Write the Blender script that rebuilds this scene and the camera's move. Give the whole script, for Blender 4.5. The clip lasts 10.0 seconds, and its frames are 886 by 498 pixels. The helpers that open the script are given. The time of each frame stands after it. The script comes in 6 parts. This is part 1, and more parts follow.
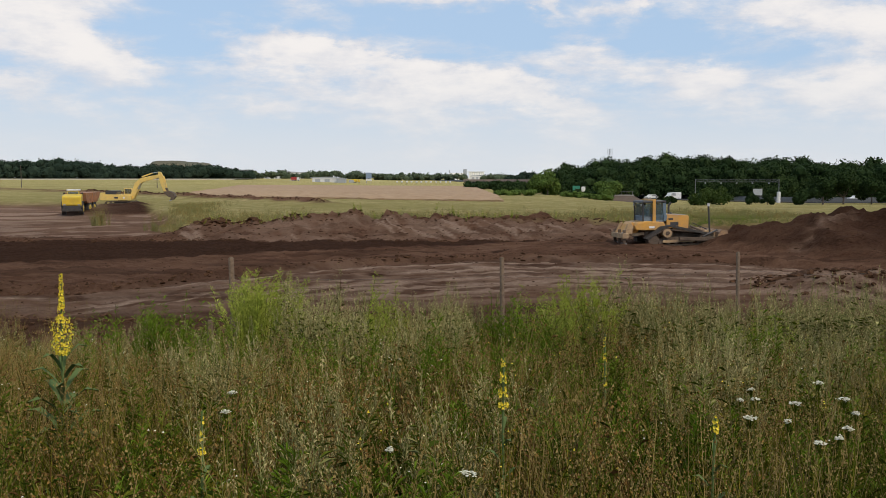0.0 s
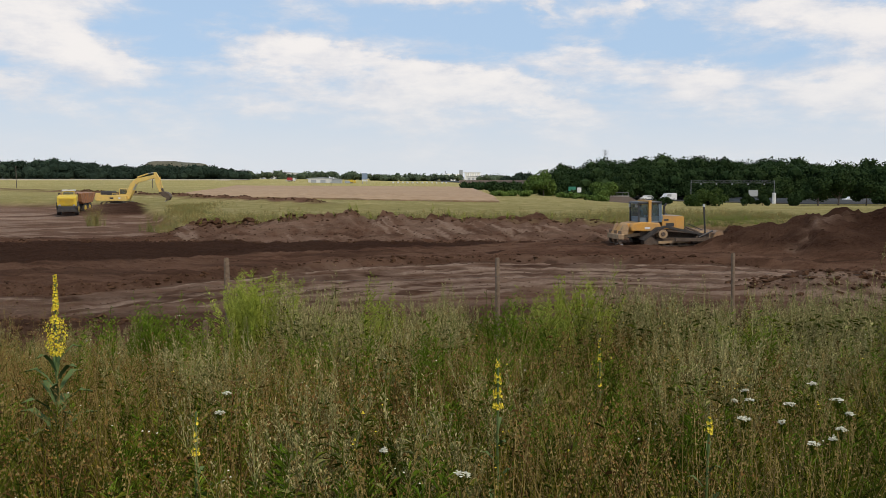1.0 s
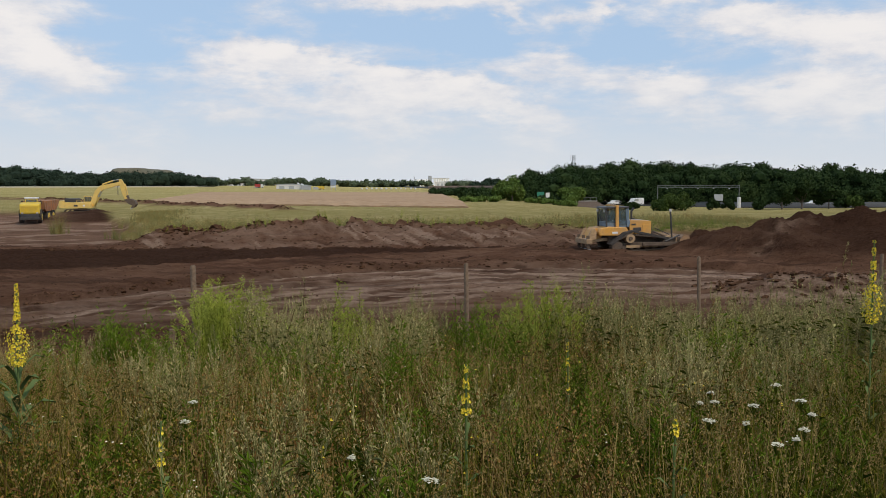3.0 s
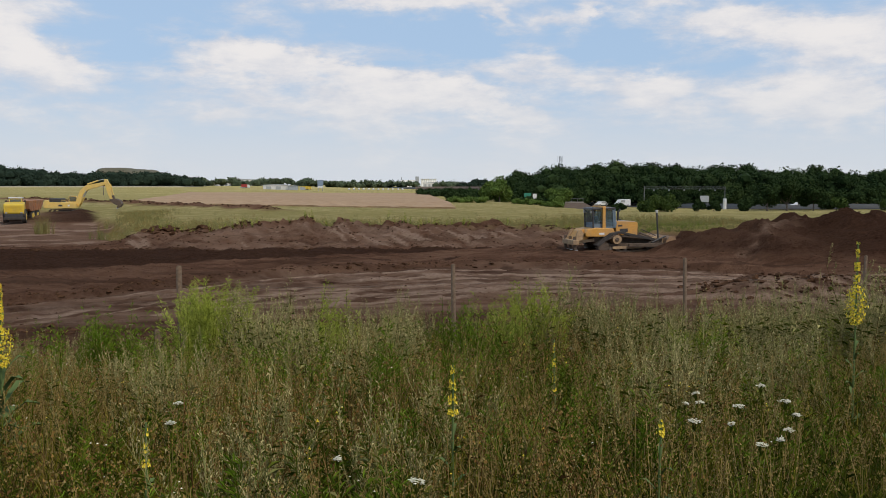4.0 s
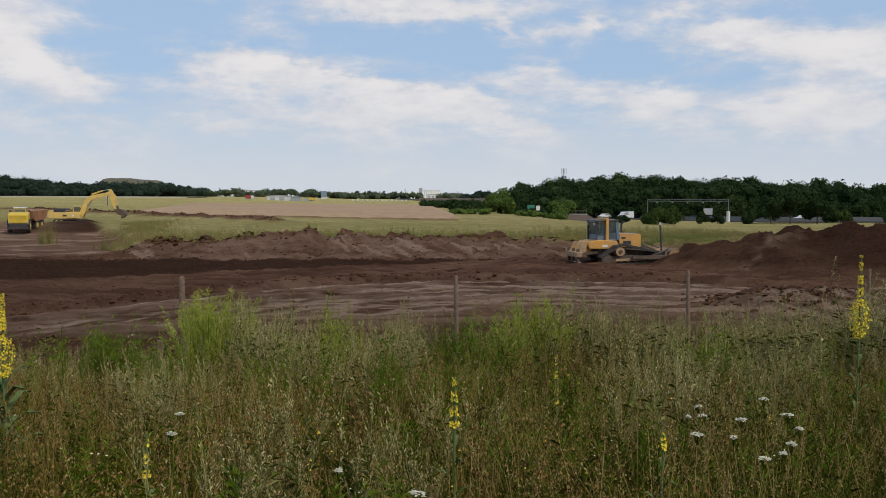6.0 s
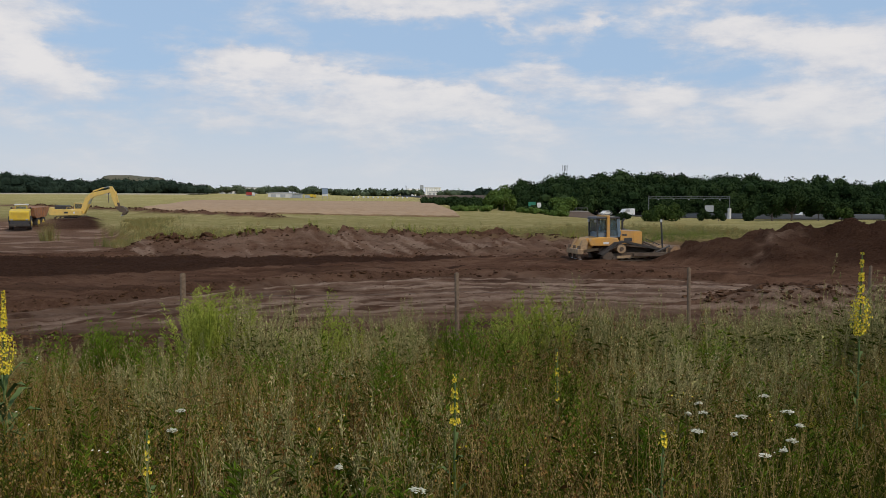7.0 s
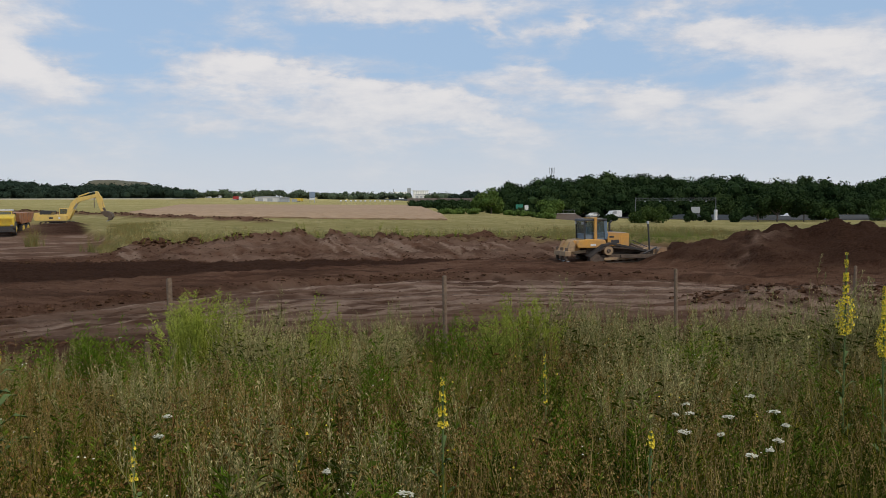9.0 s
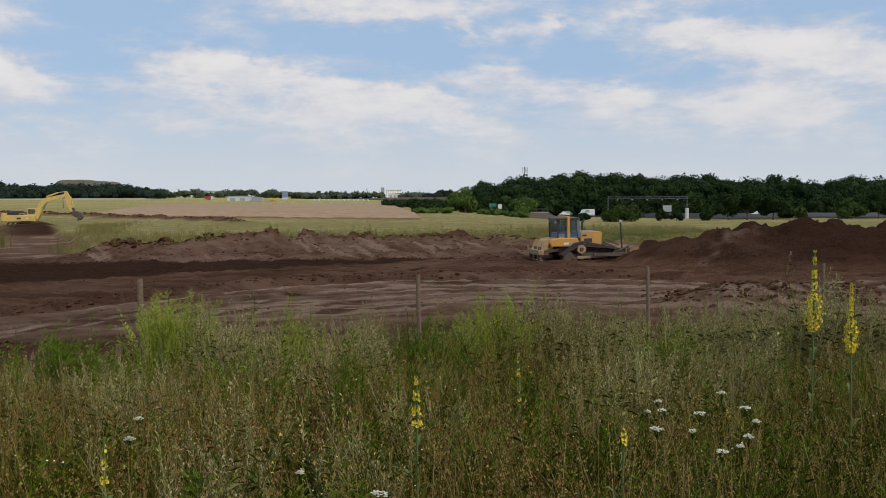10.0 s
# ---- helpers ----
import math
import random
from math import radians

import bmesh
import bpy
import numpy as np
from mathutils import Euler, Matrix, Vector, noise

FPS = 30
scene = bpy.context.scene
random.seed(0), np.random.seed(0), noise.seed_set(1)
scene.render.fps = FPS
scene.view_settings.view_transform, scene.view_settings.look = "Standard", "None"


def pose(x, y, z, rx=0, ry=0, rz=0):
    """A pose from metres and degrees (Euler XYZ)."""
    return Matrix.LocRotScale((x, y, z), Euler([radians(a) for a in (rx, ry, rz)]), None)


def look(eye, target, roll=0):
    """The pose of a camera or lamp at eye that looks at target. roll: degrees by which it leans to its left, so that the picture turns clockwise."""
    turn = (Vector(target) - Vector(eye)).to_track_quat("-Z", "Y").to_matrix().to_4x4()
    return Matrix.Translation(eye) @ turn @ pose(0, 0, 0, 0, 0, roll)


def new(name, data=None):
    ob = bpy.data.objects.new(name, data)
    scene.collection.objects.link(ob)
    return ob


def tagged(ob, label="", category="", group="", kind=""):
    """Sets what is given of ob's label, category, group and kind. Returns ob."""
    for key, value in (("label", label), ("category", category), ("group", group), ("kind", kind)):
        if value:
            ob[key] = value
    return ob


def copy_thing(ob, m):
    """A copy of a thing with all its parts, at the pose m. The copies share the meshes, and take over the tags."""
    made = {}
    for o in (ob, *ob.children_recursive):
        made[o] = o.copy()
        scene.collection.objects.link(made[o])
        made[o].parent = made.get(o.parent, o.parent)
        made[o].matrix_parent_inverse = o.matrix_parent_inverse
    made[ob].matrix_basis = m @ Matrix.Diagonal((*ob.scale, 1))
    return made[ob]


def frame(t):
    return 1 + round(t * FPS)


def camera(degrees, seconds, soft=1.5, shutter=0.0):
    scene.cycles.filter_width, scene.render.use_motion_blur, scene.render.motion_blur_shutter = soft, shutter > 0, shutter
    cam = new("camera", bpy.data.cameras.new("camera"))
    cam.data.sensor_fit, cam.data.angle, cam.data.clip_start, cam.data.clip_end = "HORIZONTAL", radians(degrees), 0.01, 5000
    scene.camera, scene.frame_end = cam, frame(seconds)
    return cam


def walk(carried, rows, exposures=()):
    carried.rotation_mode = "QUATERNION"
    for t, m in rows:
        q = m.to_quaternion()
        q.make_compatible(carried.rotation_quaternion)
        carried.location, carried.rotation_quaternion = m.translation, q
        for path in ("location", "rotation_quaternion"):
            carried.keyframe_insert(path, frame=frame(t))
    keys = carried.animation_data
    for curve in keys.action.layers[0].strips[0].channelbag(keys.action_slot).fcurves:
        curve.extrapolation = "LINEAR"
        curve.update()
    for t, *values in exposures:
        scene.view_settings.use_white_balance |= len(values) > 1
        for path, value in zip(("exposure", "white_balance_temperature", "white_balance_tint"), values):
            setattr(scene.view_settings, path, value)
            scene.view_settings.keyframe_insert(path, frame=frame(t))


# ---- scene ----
# ---------------------------------------------------------------- camera
EYE_Z = 4.4
cam = camera(54.3, 10.0, 0.7)
TURNS = [  # seconds, yaw, pitch, roll
    (0.0, 0.000, -4.710, 0.000), (0.5, -0.170, -4.670, 0.001), (1.0, -0.278, -4.661, -0.056),
    (1.5, -0.467, -4.596, -0.025), (2.0, -1.007, -4.560, 0.114), (2.5, -1.682, -4.343, 0.157),
    (3.0, -2.350, -4.283, 0.179), (4.5, -3.312, -4.127, -0.021), (5.0, -3.203, -3.664, 0.008),
    (5.5, -3.062, -3.401, -0.118), (7.0, -2.917, -3.666, -0.200), (7.5, -2.932, -3.570, -0.144),
    (8.0, -3.242, -3.498, -0.008), (8.5, -3.481, -3.383, -0.022), (9.0, -3.758, -3.466, 0.136),
    (9.5, -4.281, -3.406, 0.303), (10.0, -5.513, -3.527, 0.271)]
def drift(t):
    """The hand that holds the camera slides a little to the right."""
    return float(np.interp(t, (0, 2.5, 5.0, 7.5, 10.0), (0, 0.017, 0.022, 0.030, 0.036)))


walk(cam, [(t, pose(drift(t), 0, EYE_Z, 90 + p, r, y + 2.0 * drift(t))) for t, y, p, r in TURNS],
     exposures=[(0.0, 0.08, 6750, 11), (3.0, 0.03, 6700, 11), (4.5, -0.05, 6620, 11), (10.0, -0.14, 6540, 11)])

# ---------------------------------------------------------------- sky and sun
SUN_AZ, SUN_EL = radians(140), radians(48)       # clockwise from +y
world = bpy.data.worlds.new("sky")
scene.world = world
world.use_nodes = True
wt = world.node_tree
wt.nodes.clear()


def wn(kind, **sets):
    n = wt.nodes.new(kind)
    for k, v in sets.items():
        setattr(n, k, v)
    return n


def wmath(op, a, b=None, c=None, clamp=False):
    n = wn("ShaderNodeMath", operation=op, use_clamp=clamp)
    for i, v in enumerate((a, b, c)):
        if v is None:
            continue
        if isinstance(v, (int, float)):
            n.inputs[i].default_value = v
        else:
            wt.links.new(v, n.inputs[i])
    return n.outputs[0]


def wmix(fac, a, b):
    n = wn("ShaderNodeMix", data_type="RGBA")
    for i, v in ((0, fac), (6, a), (7, b)):
        if isinstance(v, (int, float)):
            n.inputs[i].default_value = v
        elif isinstance(v, tuple):
            n.inputs[i].default_value = (*v, 1)
        else:
            wt.links.new(v, n.inputs[i])
    return n.outputs[2]


sky = wn("ShaderNodeTexSky", sky_type="NISHITA")
sky.sun_disc = False
sky.sun_elevation, sky.sun_rotation = SUN_EL, SUN_AZ
sky.air_density, sky.dust_density, sky.ozone_density = 1.0, 1.2, 1.5
coord = wn("ShaderNodeTexCoord")
sep = wn("ShaderNodeSeparateXYZ")
wt.links.new(coord.outputs["Generated"], sep.inputs[0])
azimuth = wmath("ARCTAN2", sep.outputs[0], sep.outputs[1])
elevation = wmath("ARCSINE", sep.outputs[2])


def wnoise(sx, sy, detail, rough, shift=0.0, distort=0.0):
    v = wn("ShaderNodeCombineXYZ")
    wt.links.new(wmath("MULTIPLY_ADD", azimuth, sx, shift), v.inputs[0])
    wt.links.new(wmath("MULTIPLY_ADD", elevation, sy, shift * 0.7), v.inputs[1])
    n = wn("ShaderNodeTexNoise")
    n.inputs["Scale"].default_value, n.inputs["Detail"].default_value = 1.0, detail
    n.inputs["Roughness"].default_value, n.inputs["Distortion"].default_value = rough, distort
    wt.links.new(v.outputs[0], n.inputs["Vector"])
    return n.outputs[0]


def bank(az, el, w, up, down, tilt, amp):
    """A swelling (or gap) of the cloud cover, with a crisp upper and a soft lower side."""
    c, s = math.cos(tilt), math.sin(tilt)
    dx, dy = wmath("SUBTRACT", warp_az, az), wmath("SUBTRACT", warp_el, el)
    p = wmath("DIVIDE", wmath("ADD", wmath("MULTIPLY", dx, c), wmath("MULTIPLY", dy, s)), w)
    q = wmath("SUBTRACT", wmath("MULTIPLY", dy, c), wmath("MULTIPLY", dx, s))
    q = wmath("ADD", wmath("DIVIDE", wmath("MAXIMUM", q, 0.0), up), wmath("DIVIDE", wmath("MINIMUM", q, 0.0), down))
    r2 = wmath("ADD", wmath("MULTIPLY", p, p), wmath("MULTIPLY", q, q))
    return wmath("MULTIPLY", wmath("EXPONENT", wmath("MULTIPLY", r2, -1.0)), amp)


# the outlines of the clouds billow
warp_az = wmath("ADD", azimuth, wmath("MULTIPLY_ADD", wnoise(26.0, 48.0, 5.0, 0.6, 8.1), 0.075, -0.0375))
warp_el = wmath("ADD", elevation, wmath("MULTIPLY_ADD", wnoise(30.0, 60.0, 5.0, 0.6, 5.3), 0.036, -0.018))
cover = wmath("MULTIPLY_ADD", wnoise(7.0, 24.0, 7.0, 0.60, 3.7, 0.2), 0.95, -0.135)
cover = wmath("ADD", cover, wmath("MULTIPLY", wnoise(24.0, 52.0, 6.0, 0.62, 6.4, 0.2), 0.28))
for b in ((-0.50, 0.185, 0.10, 0.020, 0.050, -0.25, 0.24), (-0.37, 0.135, 0.06, 0.012, 0.030, -0.45, 0.26), (-0.46, 0.100, 0.06, 0.010, 0.02, -0.1, 0.24),
          (-0.17, 0.150, 0.07, 0.010, 0.040, -0.12, 0.28), (-0.05, 0.128, 0.09, 0.010, 0.045, -0.22, 0.27), (0.07, 0.112, 0.09, 0.010, 0.030, -0.12, 0.28),
          (0.14, 0.085, 0.06, 0.008, 0.020, -0.25, 0.20), (-0.20, 0.075, 0.03, 0.010, 0.012, 0.0, 0.16), (0.02, 0.212, 0.12, 0.016, 0.014, -0.03, 0.27),
          (0.118, 0.190, 0.022, 0.010, 0.012, -0.6, 0.24), (0.17, 0.182, 0.03, 0.008, 0.012, 0.15, 0.20), (0.216, 0.192, 0.014, 0.010, 0.012, 0.5, 0.24),
          (0.155, 0.145, 0.06, 0.010, 0.018, -0.25, 0.17), (0.37, 0.180, 0.055, 0.014, 0.025, 0.05, 0.32), (0.46, 0.160, 0.07, 0.014, 0.05, -0.15, 0.26),
          (0.30, 0.112, 0.06, 0.012, 0.035, 0.0, 0.20), (0.45, 0.098, 0.09, 0.012, 0.035, 0.0, 0.25), (0.53, 0.145, 0.08, 0.016, 0.04, -0.1, 0.10), (-0.40, 0.175, 0.10, 0.020, 0.045, -0.2, 0.14), (-0.42, 0.205, 0.12, 0.02, 0.03, 0.1, 0.16), (0.60, 0.130, 0.10, 0.020, 0.04, 0.0, 0.16), (0.32, 0.205, 0.035, 0.010, 0.008, 0.0, 0.20),
          (-0.28, 0.165, 0.10, 0.030, 0.030, 0.1, -0.10), (0.03, 0.170, 0.11, 0.018, 0.014, -0.15, -0.20), (0.26, 0.155, 0.05, 0.025, 0.030, 0.0, -0.20),
          (0.58, 0.205, 0.12, 0.030, 0.025, 0.0, -0.16), (-0.26, 0.20, 0.06, 0.02, 0.02, 0.0, -0.10)):
    cover = wmath("ADD", cover, bank(*b))
mask = wn("ShaderNodeMapRange", interpolation_type="SMOOTHSTEP")
wt.links.new(cover, mask.inputs[0])
mask.inputs[1].default_value, mask.inputs[2].default_value = 0.38, 0.72
relief = wnoise(20.0, 46.0, 6.0, 0.58, 1.3, 0.1)
lit = wn("ShaderNodeMapRange", interpolation_type="SMOOTHSTEP")
wt.links.new(wmath("ADD", wmath("MULTIPLY", relief, 0.55), wmath("MULTIPLY", cover, 0.75)), lit.inputs[0])
lit.inputs[1].default_value, lit.inputs[2].default_value = 0.58, 0.98
cloud = wmix(lit.outputs[0], (6.3, 6.55, 7.25), (8.9, 8.6, 8.4))
clear = wmix(0.75, sky.outputs[0], (4.1, 6.0, 8.6))
haze = wn("ShaderNodeMapRange", interpolation_type="SMOOTHSTEP")
wt.links.new(elevation, haze.inputs[0])
haze.inputs[1].default_value, haze.inputs[2].default_value = 0.140, 0.005
haze.inputs[3].default_value, haze.inputs[4].default_value = 0.05, 0.86
body = wmix(wmath("MULTIPLY", mask.outputs[0], 0.90), clear, cloud)
body = wmix(haze.outputs[0], body, (6.75, 7.2, 7.7))
bg = wn("ShaderNodeBackground")
bg.inputs[1].default_value = 0.1
wt.links.new(body, bg.inputs[0])
wo = wn("ShaderNodeOutputWorld")
wt.links.new(bg.outputs[0], wo.inputs[0])

lamp = bpy.data.lights.new("sun", "SUN")
lamp.energy, lamp.angle, lamp.color = 2.2, radians(2.5), (1.0, 0.89, 0.75)
sun = new("sun", lamp)
sun_dir = Vector((math.sin(SUN_AZ) * math.cos(SUN_EL), math.cos(SUN_AZ) * math.cos(SUN_EL), math.sin(SUN_EL)))
sun.matrix_world = look(sun_dir * 100, (0, 0, 0))

# ---------------------------------------------------------------- materials


def material(name):
    m = bpy.data.materials.new(name)
    m.use_nodes = True
    t = m.node_tree
    p = t.nodes["Principled BSDF"]
    return m, t, p


def add(t, kind, **sets):
    n = t.nodes.new(kind)
    for k, v in sets.items():
        setattr(n, k, v)
    return n


def mixcol(t, fac, a, b, mode="MIX"):
    n = add(t, "ShaderNodeMix", data_type="RGBA", blend_type=mode)
    for i, v in ((0, fac), (6, a), (7, b)):
        if isinstance(v, (int, float)):
            n.inputs[i].default_value = v
        elif isinstance(v, tuple):
            n.inputs[i].default_value = (*v, 1)
        else:
            t.links.new(v, n.inputs[i])
    return n.outputs[2]


def noise_at(t, scale, detail=4.0, rough=0.6, stretch=(1, 1, 1), lo=0.35, hi=0.65):
    c = add(t, "ShaderNodeTexCoord")
    mp = add(t, "ShaderNodeMapping")
    mp.inputs["Scale"].default_value = stretch
    t.links.new(c.outputs["Object"], mp.inputs[0])
    n = add(t, "ShaderNodeTexNoise")
    n.inputs["Scale"].default_value, n.inputs["Detail"].default_value, n.inputs["Roughness"].default_value = scale, detail, rough
    t.links.new(mp.outputs[0], n.inputs["Vector"])
    r = add(t, "ShaderNodeMapRange")
    t.links.new(n.outputs[0], r.inputs[0])
    r.inputs[1].default_value, r.inputs[2].default_value = lo, hi
    return r.outputs[0]


def bump(t, p, height, strength, dist):
    b = add(t, "ShaderNodeBump")
    b.inputs["Strength"].default_value, b.inputs["Distance"].default_value = strength, dist
    t.links.new(height, b.inputs["Height"])
    t.links.new(b.outputs[0], p.inputs["Normal"])


def surface(name, base, worn, rough=0.7, metal=0.0, scale=3.0, grain=30.0, dirt=None, dirt_amount=0.5, rel=0.3, dist=0.01):
    """Paint, metal, wood or stone: two tones, patches of dirt, fine relief."""
    m, t, p = material(name)
    col = mixcol(t, noise_at(t, grain), base, worn)
    if dirt:
        d = add(t, "ShaderNodeMath", operation="MULTIPLY", use_clamp=True)
        t.links.new(noise_at(t, scale, 6, 0.7), d.inputs[0])
        d.inputs[1].default_value = dirt_amount
        col = mixcol(t, d.outputs[0], col, dirt)
    t.links.new(col, p.inputs["Base Color"])
    p.inputs["Roughness"].default_value, p.inputs["Metallic"].default_value = rough, metal
    bump(t, p, noise_at(t, grain * 1.5), rel, dist)
    return m


def leafy(name, dark, light, rough=0.6, patch=0.0, other=None):
    """Leaves and stems: each blade a shade of its own, and whole patches lighter or darker."""
    m, t, p = material(name)
    g = add(t, "ShaderNodeNewGeometry")
    col = mixcol(t, g.outputs["Random Per Island"], dark, light)
    if other:
        col = mixcol(t, noise_at(t, patch, 3), col, other)
    t.links.new(col, p.inputs["Base Color"])
    p.inputs["Roughness"].default_value = rough
    p.inputs["Specular IOR Level"].default_value = 0.03
    return m


SOIL_D, SOIL_L = (0.108, 0.052, 0.031), (0.280, 0.155, 0.098)


def ground_material():
    m, t, p = material("ground_soil_and_grass")
    a = add(t, "ShaderNodeVertexColor", layer_name="cover")
    s = add(t, "ShaderNodeSeparateColor")
    t.links.new(a.outputs[0], s.inputs[0])
    fine, mid, wide = noise_at(t, 9.0, 5, 0.75, (0.45, 1, 1)), noise_at(t, 0.9, 7, 0.75, (0.22, 1, 1), 0.42, 0.58), noise_at(t, 0.16, 3, 0.6)
    soil = mixcol(t, mid, SOIL_D, SOIL_L)
    soil = mixcol(t, fine, soil, mixcol(t, wide, (0.140, 0.070, 0.042), (0.265, 0.150, 0.095)))
    soil = mixcol(t, s.outputs[2], soil, mixcol(t, fine, (0.40, 0.262, 0.182), (0.64, 0.455, 0.335)))
    damp_dark = add(t, "ShaderNodeMath", operation="MULTIPLY", use_clamp=True)
    t.links.new(s.outputs[1], damp_dark.inputs[0])
    damp_dark.inputs[1].default_value = 0.85
    soil = mixcol(t, damp_dark.outputs[0], soil, mixcol(t, fine, (0.031, 0.0145, 0.009), (0.080, 0.041, 0.026)))
    grass = mixcol(t, noise_at(t, 0.05, 5, 0.7, (0.5, 1, 1)), (0.42, 0.345, 0.135), (0.62, 0.50, 0.24))
    grass = mixcol(t, noise_at(t, 0.6, 4, 0.7), grass, (0.33, 0.295, 0.105))
    col = mixcol(t, s.outputs[0], grass, soil)
    t.links.new(col, p.inputs["Base Color"])
    p.inputs["Roughness"].default_value = 0.95
    p.inputs["Specular IOR Level"].default_value = 0.01
    bump(t, p, noise_at(t, 3.5, 8, 0.8), 1.0, 0.22)
    return m


M_GROUND = ground_material()
M_CLOD = surface("soil_clods", (0.042, 0.020, 0.010), (0.100, 0.052, 0.029), 0.95, 0, 1.0, 6.0, (0.14, 0.082, 0.050), 0.25, 0.8, 0.03)
M_CLOD.node_tree.nodes["Principled BSDF"].inputs["Specular IOR Level"].default_value = 0.02
M_WHEAT = surface("ripe_wheat", (0.31, 0.195, 0.10), (0.42, 0.285, 0.16), 0.95, 0, 0.02, 0.6, (0.27, 0.16, 0.085), 0.5, 0.6, 0.1)
M_ASPHALT = surface("asphalt", (0.038, 0.037, 0.036), (0.058, 0.056, 0.053), 0.95, 0, 0.2, 8.0)
M_ASPHALT.node_tree.nodes["Principled BSDF"].inputs["Specular IOR Level"].default_value = 0.08
M_POST = surface("weathered_wood", (0.17, 0.108, 0.064), (0.27, 0.185, 0.118), 0.9, 0, 4.0, 25.0, (0.12, 0.09, 0.07), 0.5, 0.6, 0.01)
M_WIRE = surface("rusty_wire", (0.16, 0.13, 0.11), (0.22, 0.18, 0.15), 0.7, 0.4)
M_BARK = surface("bark", (0.07, 0.055, 0.045), (0.13, 0.105, 0.085), 0.95, 0, 1.0, 12.0)
M_TREE = leafy("oak_leaves", (0.012, 0.025, 0.008), (0.048, 0.074, 0.024), 0.8, 0.05, (0.019, 0.036, 0.013))
M_MIDBUSH = leafy("mid_green_leaves", (0.028, 0.050, 0.012), (0.080, 0.115, 0.028), 0.7, 0.4, (0.040, 0.066, 0.018))
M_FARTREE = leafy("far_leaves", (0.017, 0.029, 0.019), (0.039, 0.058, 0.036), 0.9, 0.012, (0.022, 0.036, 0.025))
# far leaves lightened: the haze is put into their colour
M_HAZETREE = leafy("hazy_far_leaves", (0.050, 0.070, 0.042), (0.100, 0.125, 0.070), 0.9, 0.01, (0.065, 0.088, 0.055))
M_BUSH = leafy("bush_leaves", (0.045, 0.080, 0.016), (0.13, 0.185, 0.042), 0.7, 0.5, (0.07, 0.115, 0.028))

# ---------------------------------------------------------------- mesh helpers


def link_mesh(name, verts, faces, mats, face_mats=None, smooth=False):
    """One mesh object out of arrays; faces is (n, 3) or (n, 4), or a list of such arrays."""
    me = bpy.data.meshes.new(name)
    blocks = [np.asarray(f, dtype=np.int32) for f in (faces if isinstance(faces, list) else [faces]) if len(f)]
    verts = np.asarray(verts, dtype=np.float32)
    loops = np.concatenate([b.ravel() for b in blocks])
    sizes = np.concatenate([np.full(len(b), b.shape[1], dtype=np.int32) for b in blocks])
    me.vertices.add(len(verts))
    me.vertices.foreach_set("co", verts.ravel())
    me.loops.add(len(loops))
    me.loops.foreach_set("vertex_index", loops)
    me.polygons.add(len(sizes))
    me.polygons.foreach_set("loop_start", np.concatenate([[0], np.cumsum(sizes)[:-1]]).astype(np.int32))
    for m in (mats if isinstance(mats, (list, tuple)) else [mats]):
        me.materials.append(m)
    if face_mats is not None:
        me.polygons.foreach_set("material_index", np.asarray(face_mats, dtype=np.int32))
    me.polygons.foreach_set("use_smooth", np.full(len(sizes), smooth))
    me.update(calc_edges=True)
    return new(name, me)


def part(name, bm, mat, parent=None, label="", smooth=False):
    """Links a bmesh as one mesh object, under a thing or a part."""
    me = bpy.data.meshes.new(name)
    bm.to_mesh(me)
    bm.free()
    me.materials.append(mat)
    if smooth:
        for p in me.polygons:
            p.use_smooth = True
    ob = new(name, me)
    if parent:
        ob.parent = parent
    if label:
        ob["label"] = label
    return ob


def thing(name, m, label, category, group=""):
    ob = new(name)
    ob.matrix_world = m
    return tagged(ob, label, category, group)


def lattice(ix, iy, seed):
    h = (ix.astype(np.int64) * 374761393 + iy.astype(np.int64) * 668265263 + seed * 1274126177) & 0x7FFFFFFF
    h = ((h ^ (h >> 13)) * 1103515245) & 0x7FFFFFFF
    return ((h ^ (h >> 16)) & 0xFFFF) / 65535.0


def vnoise(x, y, seed=1):
    """Smooth value noise, -1 to 1, of arrays."""
    x, y = np.asarray(x, float), np.asarray(y, float)
    ix, iy = np.floor(x), np.floor(y)
    fx, fy = x - ix, y - iy
    fx, fy = fx * fx * (3 - 2 * fx), fy * fy * (3 - 2 * fy)
    a, b = lattice(ix, iy, seed), lattice(ix + 1, iy, seed)
    c, d = lattice(ix, iy + 1, seed), lattice(ix + 1, iy + 1, seed)
    return 2 * (a + (b - a) * fx + (c - a) * fy + (a - b - c + d) * fx * fy) - 1


def fbm(x, y, seed=1, octaves=4):
    return sum(vnoise(x * 2 ** k, y * 2 ** k, seed + k) / 2 ** k for k in range(octaves))


def step(x, a, b):
    q = np.clip((np.asarray(x, float) - a) / (b - a), 0, 1)
    return q * q * (3 - 2 * q)


# ---------------------------------------------------------------- ground
def site_edge(x):
    """Where the stripped site ends and the meadow begins."""
    return 66 + 4 * step(x, -19, -23) + 30 * np.clip((-20.5 - np.asarray(x, float)) / 12.5, 0, 1) + 34 * step(x, -32, -48) + 8 * step(x, 14, 20)


def lane(x):
    return 44.5 - 0.034 * (np.clip(x, -14, 22) - 6) ** 2


